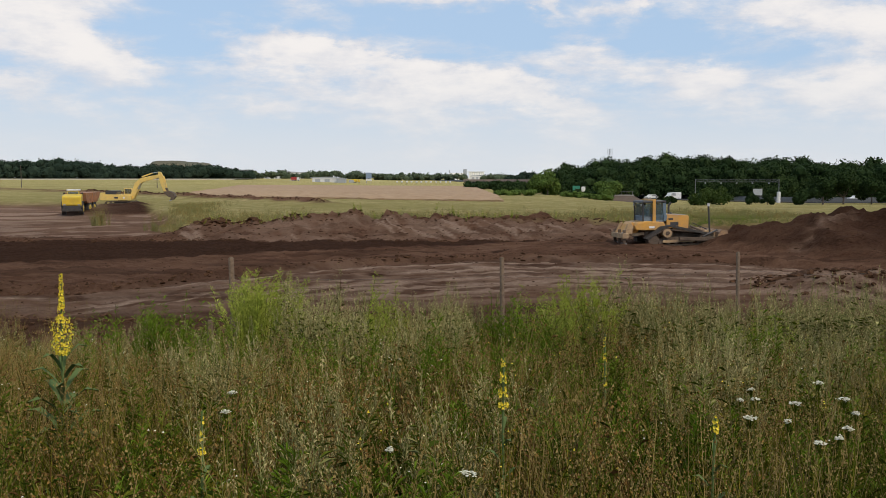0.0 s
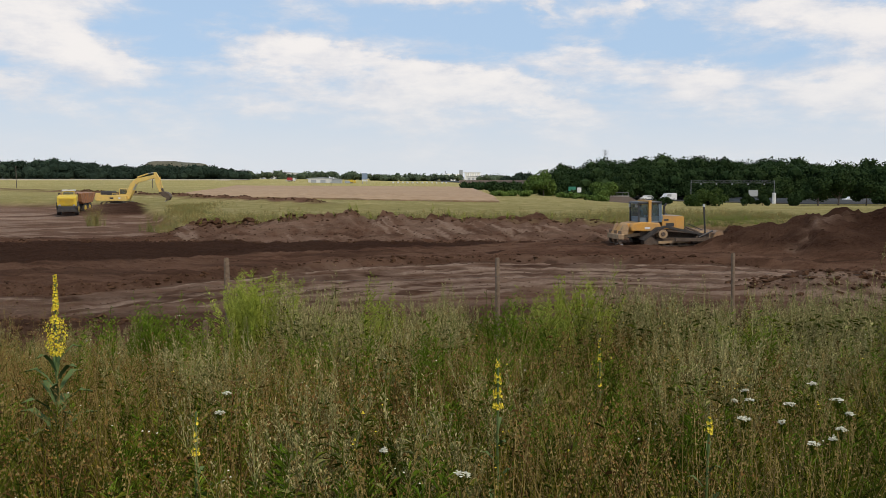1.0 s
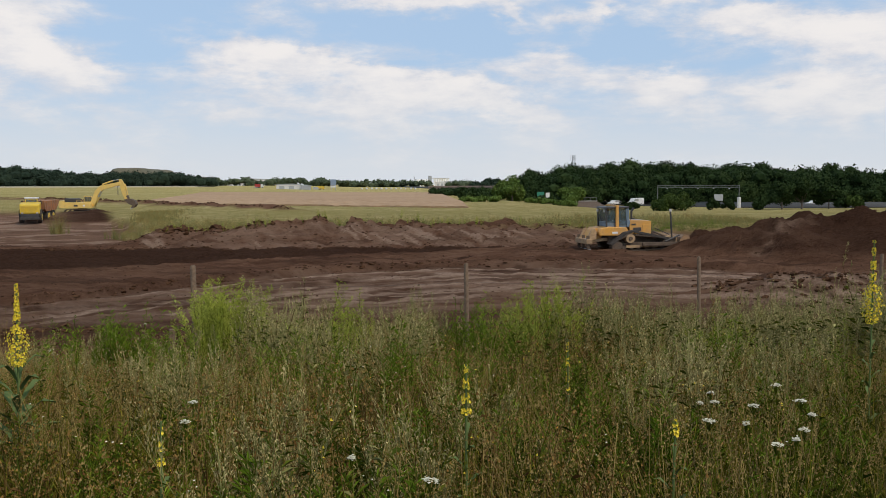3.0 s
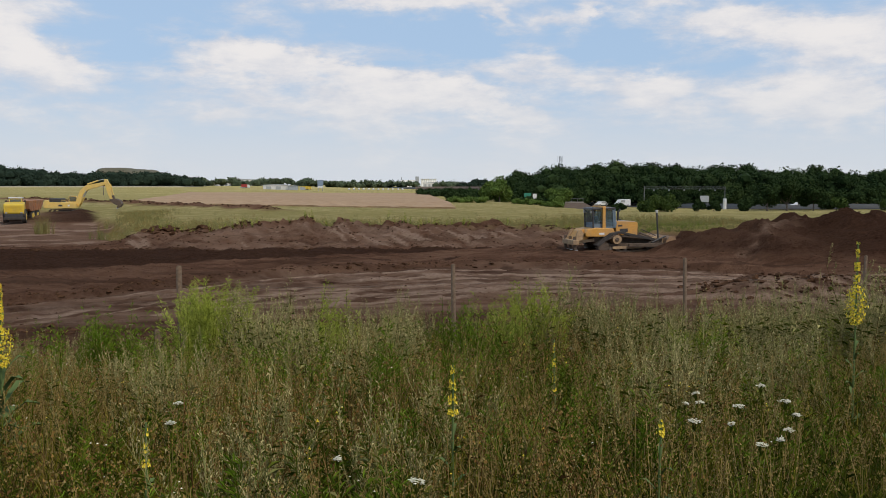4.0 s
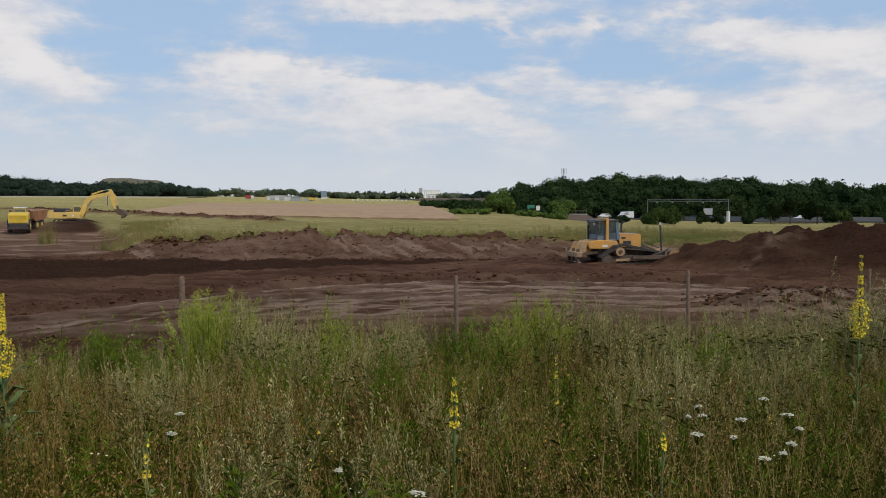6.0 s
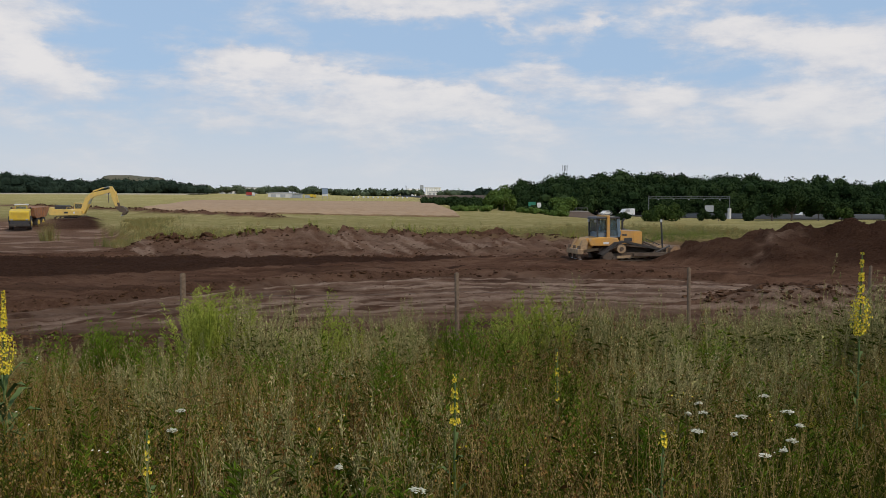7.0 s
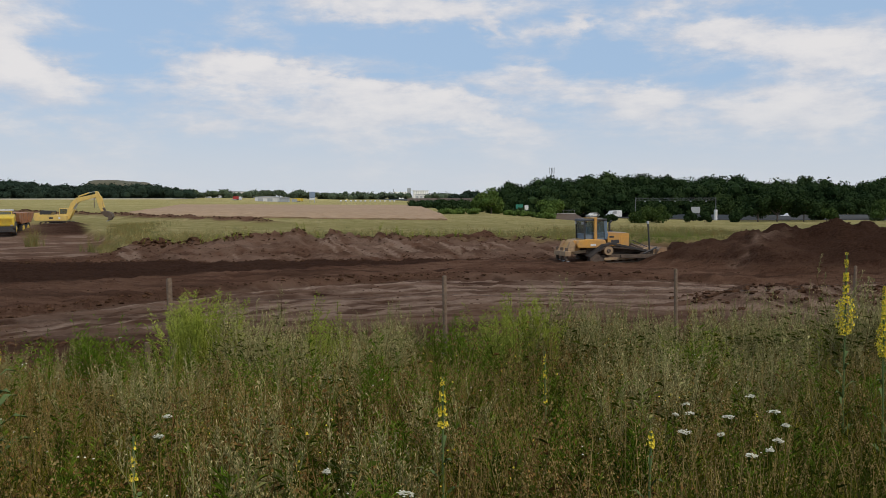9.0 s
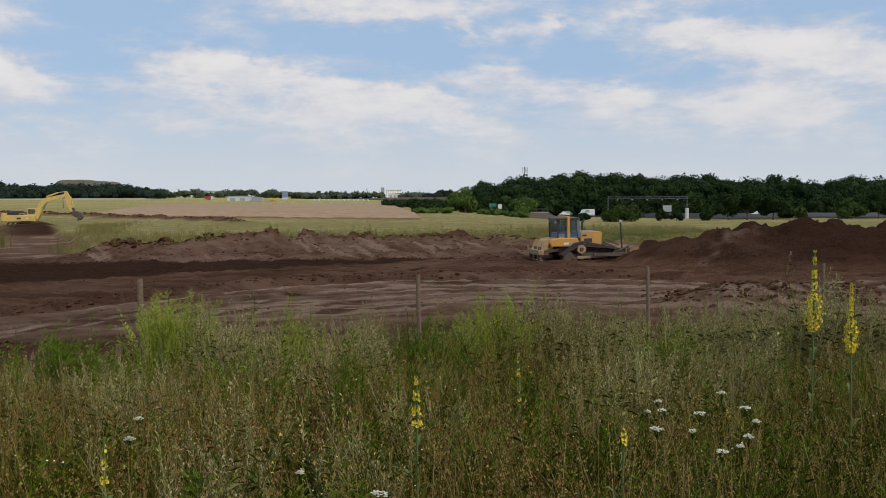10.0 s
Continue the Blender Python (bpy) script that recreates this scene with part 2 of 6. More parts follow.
def relief(x, y):
    """Ground height and cover (soil, damp and dark, dust and lit) of arrays x, y."""
    x, y = np.asarray(x, float), np.asarray(y, float)
    bank_z = np.where(y < 13, 2.7 - 0.1 * np.clip(y, 0, 13), 1.4) + 0.05 * fbm(x / 1.5, y / 1.5, 5, 3)
    toe = 20 + 1.2 * vnoise(x / 4, y * 0, 3)
    down = step(y, 13.2, toe)
    edge = site_edge(x) + 1.6 * fbm(x / 3, y / 3, 9, 4)
    on_field = step(y, edge - 2.5, edge + 2.0)
    # natural ground, sinking towards the motorway
    natural = 0.8 - 3.0 * step(x - 0.06 * y, 2, 45) * step(y, 85, 215) + 0.10 * vnoise(x / 25, y / 25, 21) + 2.4 * step(y, 240, 600) * step(x, -50, -150)
    in_site = (y > 14) & (y < edge + 3)
    floor = 0.06 * fbm(x / 5, y / 5, 11, 3)
    rough = fbm(x / 0.7, y / 0.7, 13, 3)
    yl = y - lane(x)
    # bed of spread soil on which the bulldozer stands
    bed_y = lane(x) + 1.6 + 0.7 * vnoise(x / 3, y * 0, 17)
    bed = step(y, bed_y, bed_y + 0.5) * step(y, 66, 60) * step(x, -46, -40)
    floor = floor + bed * 0.30 + 0.06 * rough * (0.5 + bed * 1.2)
    # wheel and track ruts along the haul lane
    ruts = step(yl, -15, -11) * step(yl, 2.4, 0.4) * step(y, 26.5, 29.5)
    wave = np.cos(2 * np.pi * yl / 1.25 + 1.5 * vnoise(x / 9, y / 9, 23))
    floor = floor + ruts * (0.025 * wave + 0.02 * np.cos(2 * np.pi * yl / 2.3 + 2 * vnoise(x / 6, y / 6, 33)) + 0.05 * fbm(x / 1.8, y / 0.5, 29, 3) + 0.04 * fbm(x / 0.45, y / 0.4, 35, 2))
    cleat = step(x, -11, -14) * step(x, -26, -22) * np.exp(-((yl + 4 + 0.9 * np.abs(vnoise(x / 8, y * 0, 31))) / 0.5) ** 2)
    floor = floor + 0.05 * cleat * np.sign(np.cos(2 * np.pi * x / 0.55))
    # long heap of stripped topsoil in front of the meadow
    along = step(x, -20.5, -17.5) * step(x, 17, 13.5)
    crest_y = 65.0 + 0.8 * vnoise(x / 5, y * 0, 37)
    top = 0.72 + 0.36 * vnoise(x / 4.2 + 3.3, y * 0, 41) + 0.26 * vnoise(x / 1.3, y * 0, 43)
    near = step(y, 55.4 + 0.5 * vnoise(x / 2, y * 0, 47), 64.9)
    berm = along * top * np.where(y < crest_y, near, np.exp(-((y - crest_y) / 2.2) ** 2))
    gully = vnoise((x + 0.55 * y) / 0.55, y / 12, 57)
    berm = berm * (1 + 0.28 * rough * step(y, 61, 64)) + along * near * 0.35 * (1 - on_field) + along * step(y, 55.6, 57) * step(y, 65.5, 63) * (0.07 * rough + 0.03 * gully)
    spill = along * step(y, 55.5, 57.5) * step(y, 64.6, 62.5) * step(vnoise((x + 0.55 * y) / 0.42, y / 5, 53) + 0.6 * vnoise(x / 2.5, y / 2, 55), 0.45, 0.8)
    # big heap beside the bulldozer
    heap = 0 * x - 9
    for px, py, ph in ((17.4, 52.3, 0.8), (19.8, 51.4, 1.55), (22.3, 51.0, 2.15), (24.6, 52.2, 2.45), (27.3, 51.0, 2.65), (30.2, 52.0, 2.4), (33.5, 51.0, 2.2), (37.0, 51.6, 2.0), (41.0, 51.0, 1.5)):
        run = np.hypot(x - px, (y - py) * np.where(y < py, 0.66, 0.9)) * (1 + 0.10 * fbm(x / 2.2 + px, y / 2.2, 59, 3))
        heap = np.maximum(heap, ph - 0.52 * np.sqrt(run * run + 0.5) + 0.25)
    heap = np.maximum(heap, 0)
    hx = np.clip(heap / 2.2, 0, 1)
    heap = heap + (0.17 * rough + 0.10 * fbm(x / 0.35, y / 0.35, 69, 2) + 0.22 * step(vnoise((x - 0.75 * y) / 1.5, y / 14, 67), -0.1, 0.6)) * hx
    # low heap of clods near the fence, and the mound under the excavator
    low = 0.75 * step(x, 11, 15) * np.exp(-((y - 34.5) / 2.6) ** 2) * (0.7 + 0.5 * fbm(x / 1.6, y / 1.6, 71, 3))
    low = low + 0.5 * step(x, -2, -9) * np.exp(-((y - 24.0) / 1.8) ** 2) * (0.6 + 0.5 * fbm(x / 1.1, y / 1.1, 73, 3))
    shove = 0.65 * np.exp(-(((x - 18.3) / 0.8) ** 2 + ((y - 54.7) / 1.6) ** 2)) * (1 + 0.3 * rough)
    mnd = 1.15 * np.exp(-(((x + 39.0) / 5.4) ** 4 + ((y - 110) / 11.0) ** 4)) * (1 + 0.12 * vnoise(x / 2, y / 2, 79))
    # far strip of dark soil along the wheat
    fy = 125 - 1.25 * (np.maximum(x, -130) + 18)
    far = (0.6 + 0.35 * fbm(x / 4, y / 4, 83, 2)) * np.exp(-((y - fy) / 3.6) ** 2) * step(x, -12, -20)
    site = floor + shove + np.maximum(heap, 0) + np.maximum(low, 0) + mnd
    z = np.where(y < 13.2, bank_z, bank_z * (1 - down) + down * (site * (1 - on_field) + np.maximum(natural, 0 * y - 5) * on_field + berm))
    z = z + far * on_field + 0.02 * rough * on_field
    soil = np.clip((1 - on_field) + along * step(top * np.exp(-((y - crest_y) / 2.2) ** 2), 0.45, 0.75), 0, 1)
    soil = np.maximum(soil, on_field * step(np.abs(y - fy) + 1.5 * vnoise(x / 3, y / 3, 97), 5.4, 2.8) * step(x, -12, -20))
    d0 = 52.4 + 0.5 * np.clip(x, -30, 10)
    damp_dark = step(y, d0 - 0.8 + 0.9 * fbm(x / 3, y / 3, 101, 3), d0 + 0.3) * step(y + 0.3 * vnoise(x / 1.2, y / 1.2, 151), 56.0, 55.6) * step(x, 12, 6)
    # bank soil under the weeds, darkened for contrast
    damp_dark = np.maximum(damp_dark, step(y, 17, 14))
    # heap darkened all over, most of all towards its right
    damp_dark = np.maximum(damp_dark, step(hx, 0.03, 0.25) * (0.72 + 0.25 * step(fbm(x / 2.5, y / 2.5, 103, 3), -0.4, 0.5)))
    damp_dark = np.maximum(damp_dark, 0.99 * step(hx, 0.1, 0.4) * step(x + 1.5 * fbm(x / 2.5, y / 2.5, 171, 3), 20.5, 24))
    damp_dark = np.maximum(damp_dark, 0.95 * step(mnd, 0.15, 0.45))
    damp_dark = np.maximum(damp_dark, 0.75 * step(low, 0.2, 0.5))
    damp_dark = np.maximum(damp_dark, 0.5 * step(fbm(x / 5, y / 1.5, 107, 4), 0.2, 0.6) * step(y, 62, 58))
    dust_lit = ruts * step(wave, 0.45, 0.95) * step(fbm(x / 6, y / 1.4, 109, 3), 0.0, 0.5) * 0.45
    # rut lines in colour only: a pale line and a darker one beside it
    dark_line = 0 * x
    for k in range(9):
        w = yl - 0.3 + (1.55 - 0.03 * k) * k + 0.25 * math.sin(2.3 * k) + 0.3 * vnoise(x / 13, y * 0 + k, 163) + 0.04 * vnoise(x / 0.6, y * 0 + k, 165)
        gate = step(vnoise(x / 6 + 5 * k, y * 0 + k, 167) + 0.9 * step(x, -9, 0) - 0.3 + 0.35 * vnoise(x / 0.9, y * 0 + k, 169) + (0.8 if k == 0 else 0), -0.3 + 0.25 * (k % 3), 0.2 + 0.25 * (k % 3))
        dust_lit = np.maximum(dust_lit, ruts * gate * np.exp(-(w / (0.42 - 0.02 * k)) ** 4) * (1.0 - 0.03 * k))
        dark_line = np.maximum(dark_line, ruts * (0.3 + 0.7 * gate) * np.exp(-((w - 0.72) / 0.34) ** 4))
    damp_dark = np.maximum(damp_dark, 0.42 * dark_line)
    # every other cleat bar darkened to show up
    damp_dark = np.maximum(damp_dark, 0.7 * cleat * (np.cos(2 * np.pi * x / 0.55) > 0))
    damp_dark = np.maximum(damp_dark, 0.75 * step(y, 29, 27) * step(fbm(x / 1.5, y / 1.5, 185, 3), -0.7, 0.3))
    dust_lit = np.maximum(np.maximum(dust_lit, ruts * (0.22 + 0.28 * fbm(x / 1.5, y / 0.6, 131, 4))), np.maximum(0.7 * spill, along * step(y, 55.3, 57) * step(y, 65, 63) * (0.17 + 0.22 * fbm((x + 0.5 * y) / 0.9, y / 1.5, 157, 3)) * step(x, -19, -14)))
    dust_lit = np.maximum(dust_lit, 0.9 * step(x, -35, -47) * step(y, 74, 86) * step(y, 124, 112) * step(fbm(x / 9, y / 3, 113, 3), -0.35, 0.35))
    dust_lit = np.maximum(dust_lit, step(x, -12, -22) * step(y, 57, 62) * (0.14 + 0.5 * step(fbm(x / 3, y / 2.2, 127, 4), 0.1, 0.5)) * (1 - on_field) * step(mnd, 0.3, 0.1))
    # sunlit ridge on the heap's left slope, painted as a pale streak
    dust_lit = np.maximum(dust_lit, 0.55 * step(hx, 0.03, 0.15) * np.exp(-((x - 1.05 * (y - 44) - 16.6 + 0.5 * fbm(x / 1.5, y / 1.5, 181, 3)) / 0.75) ** 2) * step(y, 43.5, 46) * step(y, 51.6, 50.8) * step(fbm(x / 0.9, y / 0.9, 183, 3), -1.2, -0.1))
    soil = soil * step(y, -0.5, 1.0)
    return z, soil, damp_dark * (1 - dust_lit), dust_lit * (1 - step(y, 200, 210))


def ground():
    grow = [1.12 ** k for k in range(1, 70)]
    def outward(start, first):
        out, v = [], start
        for g in grow:
            v += first * g
            out.append(v)
            if v > 4600:
                break
        return np.array(out)
    mid_x = np.arange(-34, 40.01, 0.2)
    xs = np.concatenate([-outward(34, 0.3)[::-1], mid_x, outward(40, 0.3)])
    ys = np.concatenate([-outward(2, 1.5)[::-1], np.arange(-2, 20, 0.6), np.arange(20, 69, 0.17), np.arange(69, 80, 0.27), np.arange(80, 185, 0.8), 185 + np.concatenate([[0], outward(0, 1.0)])])
    X, Y = np.meshgrid(xs, ys)
    z, soil, damp_dark, dust_lit = relief(X, Y)
    n, m = X.shape
    i = np.arange(n * m).reshape(n, m)
    quads = np.stack([i[:-1, :-1], i[:-1, 1:], i[1:, 1:], i[1:, :-1]], -1).reshape(-1, 4)
    ob = link_mesh("ground", np.stack([X, Y, z], -1).reshape(-1, 3), quads, M_GROUND, smooth=True)
    col = ob.data.color_attributes.new("cover", "FLOAT_COLOR", "POINT")
    col.data.foreach_set("color", np.stack([soil, damp_dark, dust_lit, np.ones_like(z)], -1).astype(np.float32).ravel())
    tagged(ob, "stripped brown building site with ruts among dry meadows", "ground", kind="structure")


ground()


def height(x, y):
    return float(relief(np.array([x]), np.array([y]))[0][0])


# ---------------------------------------------------------------- wheat, motorway, bridge
def wheat():
    """A standing crop, lowered towards its near edge to fit the camera's view."""
    ys = np.concatenate([np.arange(0, 0.16, 0.008), np.linspace(0.16, 1, 40)])
    rows = []
    for y in ys:
        near, far = np.stack([np.linspace(-50, 9.3, 160), np.linspace(166, 133, 160)], -1), np.stack([np.linspace(-82, 10.5, 160), np.linspace(350, 320, 160)], -1)
        rows.append(near + (far - near) * y)
    g = np.array(rows)
    x, y = g[..., 0], g[..., 1] + 0.5 * vnoise(g[..., 0] / 3, g[..., 1] / 9, 15)
    low = relief(x, y)[0]
    z = low + 0.22 + 0.45 * np.minimum(1, np.arange(len(ys)) / 12)[:, None] + 0.08 * fbm(x / 1.7, y / 1.7, 5, 3)
    n, m = x.shape
    top = np.arange(n * m).reshape(n, m)
    bot = top + n * m
    quads = [np.stack([top[:-1, :-1], top[:-1, 1:], top[1:, 1:], top[1:, :-1]], -1).reshape(-1, 4),
             np.stack([bot[0, :-1], bot[0, 1:], top[0, 1:], top[0, :-1]], -1),
             np.stack([top[:-1, 0], top[1:, 0], bot[1:, 0], bot[:-1, 0]], -1),
             np.stack([bot[:-1, -1], bot[1:, -1], top[1:, -1], top[:-1, -1]], -1)]
    v = np.concatenate([np.stack([x, y, z], -1).reshape(-1, 3), np.stack([x, y, low - 0.1], -1).reshape(-1, 3)])
    tagged(link_mesh("wheat_field", v, quads, M_WHEAT), "ripe pale tan wheat field with a straight edge", "crop", kind="structure")


wheat()

ROAD = [(420, 215), (250, 230), (150, 236), (97, 242), (66, 290), (47, 400), (38, 560), (20, 900), (-30, 1500)]


def road_curve(steps=14):
    pts = [Vector(p) for p in ROAD]
    out = []
    for i in range(len(pts) - 1):
        a, b, c, d = pts[max(i - 1, 0)], pts[i], pts[i + 1], pts[min(i + 2, len(pts) - 1)]
        for k in range(steps):
            t = k / steps
            out.append(0.5 * ((2 * b) + (c - a) * t + (2 * a - 5 * b + 4 * c - d) * t * t + (3 * b - a - 3 * c + d) * t ** 3))
    return out + [pts[-1]]


CURVE = road_curve()


def ribbon(name, off0, off1, z0, z1, mat, label, category, kind="structure"):
    """A strip with thickness that follows the motorway."""
    v, f = [], []
    for i, p in enumerate(CURVE):
        d = (CURVE[min(i + 1, len(CURVE) - 1)] - CURVE[max(i - 1, 0)]).normalized()
        nrm = Vector((d.y, -d.x))
        base = height(p.x, p.y)
        for off, z in ((off0, z0), (off0, z1), (off1, z1), (off1, z0)):
            q = p + nrm * off
            v.append((q.x, q.y, base + z))
        if i:
            k = 4 * i
            for j in range(4):
                f.append((k - 4 + j, k - 4 + (j + 1) % 4, k + (j + 1) % 4, k + j))
    return tagged(link_mesh(name, v, np.array(f), mat), label, category, kind=kind)


M_RAIL = surface("guard_rail_steel", (0.20, 0.21, 0.215), (0.15, 0.155, 0.16), 0.45, 0.6, 2.0, 10.0, (0.16, 0.15, 0.13), 0.4)
M_GANTRY = surface("dull_galvanised", (0.13, 0.138, 0.142), (0.18, 0.188, 0.192), 0.7, 0.2, 2.0, 10.0)
M_LINE = surface("road_paint", (0.72, 0.72, 0.70), (0.55, 0.55, 0.53), 0.8)
M_CONC = surface("concrete", (0.36, 0.34, 0.32), (0.45, 0.43, 0.40), 0.85, 0, 1.0, 9.0, (0.24, 0.22, 0.20), 0.4)
M_BRIDGE = surface("bridge_girder", (0.17, 0.13, 0.115), (0.22, 0.175, 0.155), 0.8, 0, 0.5, 6.0, (0.11, 0.085, 0.08), 0.4)
M_WHITE = surface("white_cladding", (0.74, 0.74, 0.73), (0.60, 0.60, 0.60), 0.6, 0, 0.3, 2.0, (0.45, 0.44, 0.42), 0.35)
M_GREY = surface("grey_panel", (0.30, 0.32, 0.34), (0.38, 0.40, 0.42), 0.6, 0, 0.5, 4.0)
M_BLUEGREY = surface("blue_grey_panel", (0.16, 0.22, 0.32), (0.22, 0.28, 0.38), 0.6)
M_RED = surface("red_paint", (0.42, 0.035, 0.035), (0.34, 0.03, 0.03), 0.4, 0, 2.0, 8.0, (0.2, 0.06, 0.05), 0.3)
M_GREENSIGN = surface("green_sign", (0.02, 0.20, 0.13), (0.03, 0.17, 0.11), 0.5)
M_YELLOW = surface("machine_yellow", (0.66, 0.33, 0.05), (0.56, 0.28, 0.05), 0.5, 0, 1.6, 18.0, (0.36, 0.23, 0.13), 0.6)
M_DIGGER = surface("digger_yellow", (0.78, 0.54, 0.13), (0.68, 0.46, 0.11), 0.5, 0, 1.4, 14.0, (0.42, 0.31, 0.16), 0.4)
M_TIPPER = surface("tipper_yellow", (0.72, 0.50, 0.02), (0.62, 0.42, 0.03), 0.45, 0, 1.6, 14.0, (0.32, 0.24, 0.10), 0.35)
M_RUST = surface("rusty_orange", (0.40, 0.17, 0.055), (0.30, 0.13, 0.06), 0.75, 0, 1.2, 10.0, (0.19, 0.11, 0.07), 0.7)
M_MUDDY = surface("muddy_steel", (0.11, 0.078, 0.056), (0.055, 0.040, 0.030), 0.8, 0.1, 2.0, 14.0, (0.20, 0.14, 0.095), 0.55, 0.6, 0.03)
M_DUSTY = surface("dusty_tan_steel", (0.50, 0.34, 0.18), (0.38, 0.25, 0.13), 0.85, 0, 2.5, 16.0, (0.18, 0.125, 0.09), 0.6, 0.5, 0.02)
M_BLADE = surface("scraped_blade", (0.42, 0.24, 0.10), (0.30, 0.18, 0.10), 0.6, 0.1, 2.0, 10.0, (0.17, 0.115, 0.08), 0.7, 0.5, 0.02)
M_BLACK = surface("black_rubber", (0.018, 0.018, 0.018), (0.035, 0.032, 0.03), 0.8, 0, 2.0, 12.0, (0.09, 0.07, 0.055), 0.5)
M_DARK = surface("dark_paint", (0.025, 0.027, 0.030), (0.045, 0.046, 0.048), 0.5, 0.2, 2.0, 12.0, (0.10, 0.08, 0.065), 0.4)
M_STEEL = surface("bright_steel", (0.55, 0.55, 0.54), (0.42, 0.42, 0.41), 0.35, 0.8)
M_CABIN = surface("blue_grey_cabin_paint", (0.11, 0.17, 0.22), (0.15, 0.21, 0.26), 0.4, 0, 2.0, 10.0, (0.18, 0.16, 0.14), 0.3)


def glass_material():
    m, t, p = material("tinted_glass")
    p.inputs["Base Color"].default_value = (0.07, 0.11, 0.125, 1)
    p.inputs["Roughness"].default_value = 0.06
    p.inputs["Alpha"].default_value = 0.45
    p.inputs["IOR"].default_value = 1.45
    return m


M_GLASS = glass_material()

ribbon("road", -13, 13, 0.02, 0.14, M_ASPHALT, "grey asphalt motorway beyond the meadow", "road")
ribbon("trim", -1.2, -0.95, 0.14, 0.95, M_RAIL, "steel guard rail along the motorway median", "guard rail")
ribbon("trim", 12.2, 12.45, 0.45, 0.95, M_RAIL, "steel guard rail beside the motorway", "guard rail")
ribbon("trim", 11.2, 11.4, 0.14, 0.146, M_LINE, "white edge line on the motorway", "road marking")


# ---------------------------------------------------------------- shapes for built things
def box(bm, x0, x1, y0, y1, z0, z1, bevel=0.0, turn=None):
    r = bmesh.ops.create_cube(bm, size=1)
    vs = r["verts"]
    bmesh.ops.transform(bm, matrix=Matrix.Translation(((x0 + x1) / 2, (y0 + y1) / 2, (z0 + z1) / 2)) @ Matrix.Diagonal((x1 - x0, y1 - y0, z1 - z0, 1)), verts=vs)
    if turn:
        bmesh.ops.transform(bm, matrix=turn, verts=vs)
    if bevel:
        es = {e for v in vs for e in v.link_edges}
        bmesh.ops.bevel(bm, geom=list(es), offset=bevel, segments=2, affect="EDGES", profile=0.6)
    return bm


def rod(bm, a, b, r0, r1=None, seg=10):
    a, b = Vector(a), Vector(b)
    m = Matrix.Translation((a + b) / 2) @ (b - a).to_track_quat("Z", "Y").to_matrix().to_4x4()
    bmesh.ops.create_cone(bm, segments=seg, radius1=r0, radius2=r0 if r1 is None else r1, depth=(b - a).length, cap_ends=True, matrix=m)
    return bm


def prism(bm, profile, y0, y1, bevel=0.0):
    """A side outline in x, z given thickness from y0 to y1."""
    a = [bm.verts.new((x, y0, z)) for x, z in profile]
    b = [bm.verts.new((x, y1, z)) for x, z in profile]
    n = len(profile)
    fs = [bm.faces.new(a[::-1]), bm.faces.new(b)]
    for i in range(n):
        fs.append(bm.faces.new((a[i], a[(i + 1) % n], b[(i + 1) % n], b[i])))
    bmesh.ops.recalc_face_normals(bm, faces=fs)
    if bevel:
        bmesh.ops.bevel(bm, geom=list({e for f in fs for e in f.edges}), offset=bevel, segments=2, affect="EDGES", profile=0.6)
    return bm


def B():
    return bmesh.new()


# ---------------------------------------------------------------- trees, bushes, woods
def leaf_cloud(rng, lobes, count, size):
    """Small bent leaf clumps spread over the outsides of lobes (x, y, z, rx, ry, rz)."""
    lobes = np.array(lobes, float)
    w = (lobes[:, 3] * lobes[:, 5])
    k = rng.choice(len(lobes), count, p=w / w.sum())
    d = rng.normal(size=(count, 3))
    d /= np.linalg.norm(d, axis=1)[:, None]
    r = rng.uniform(0.70, 0.98, count) + 0.10 * np.sin(d[:, 0] * 9 + k) * np.cos(d[:, 2] * 8)
    c = lobes[k, :3] + d * lobes[k, 3:] * r[:, None]
    a = rng.normal(size=(count, 3)); a /= np.linalg.norm(a, axis=1)[:, None]
    b = np.cross(a, d + 0.6 * rng.normal(size=(count, 3))); b /= np.linalg.norm(b, axis=1)[:, None] + 1e-6
    s = size * rng.uniform(0.5, 1.3, count)[:, None]
    v = np.stack([c - a * s, c + b * s * 0.7 + d * s * 0.25, c + a * s, c - b * s * 0.7 - d * s * 0.1], 1)
    f = np.arange(count * 4).reshape(-1, 4)
    tri = np.concatenate([f[:, [0, 1, 2]], f[:, [0, 2, 3]]])
    return v.reshape(-1, 3), tri


def cores(rng, lobes, shrink=0.8):
    """Dense inner foliage, so that crowns are not see-through in the middle."""
    bm = B()
    for x, y, z, a, b, c in lobes:
        bmesh.ops.create_icosphere(bm, subdivisions=1, radius=1, matrix=Matrix.Translation((x, y, z)) @ Matrix.Diagonal((a * shrink, b * shrink, c * shrink, 1)))
    v = np.array([tuple(p.co) for p in bm.verts])
    bm.verts.index_update()
    f = np.array([[q.index for q in p.verts] for p in bm.faces])
    bm.free()
    return v, f


def crown_lobes(rng, x, y, z0, w, h, n=8):
    out = []
    for i in range(n):
        t = rng.uniform(0.12, 0.95)
        spread = w * 0.42 * math.sin(math.pi * min(0.95, 0.25 + 0.75 * t)) ** 0.7
        an = rng.uniform(0, 2 * math.pi)
        rr = rng.uniform(0.2, 0.36) * w * (1.1 - 0.4 * t)
        out.append((x + spread * math.cos(an), y + spread * math.sin(an), z0 + h * (0.15 + 0.72 * t), rr, rr, rr * rng.uniform(0.7, 1.0)))
    out.append((x, y, z0 + h * 0.55, w * 0.33, w * 0.33, h * 0.36))
    return out


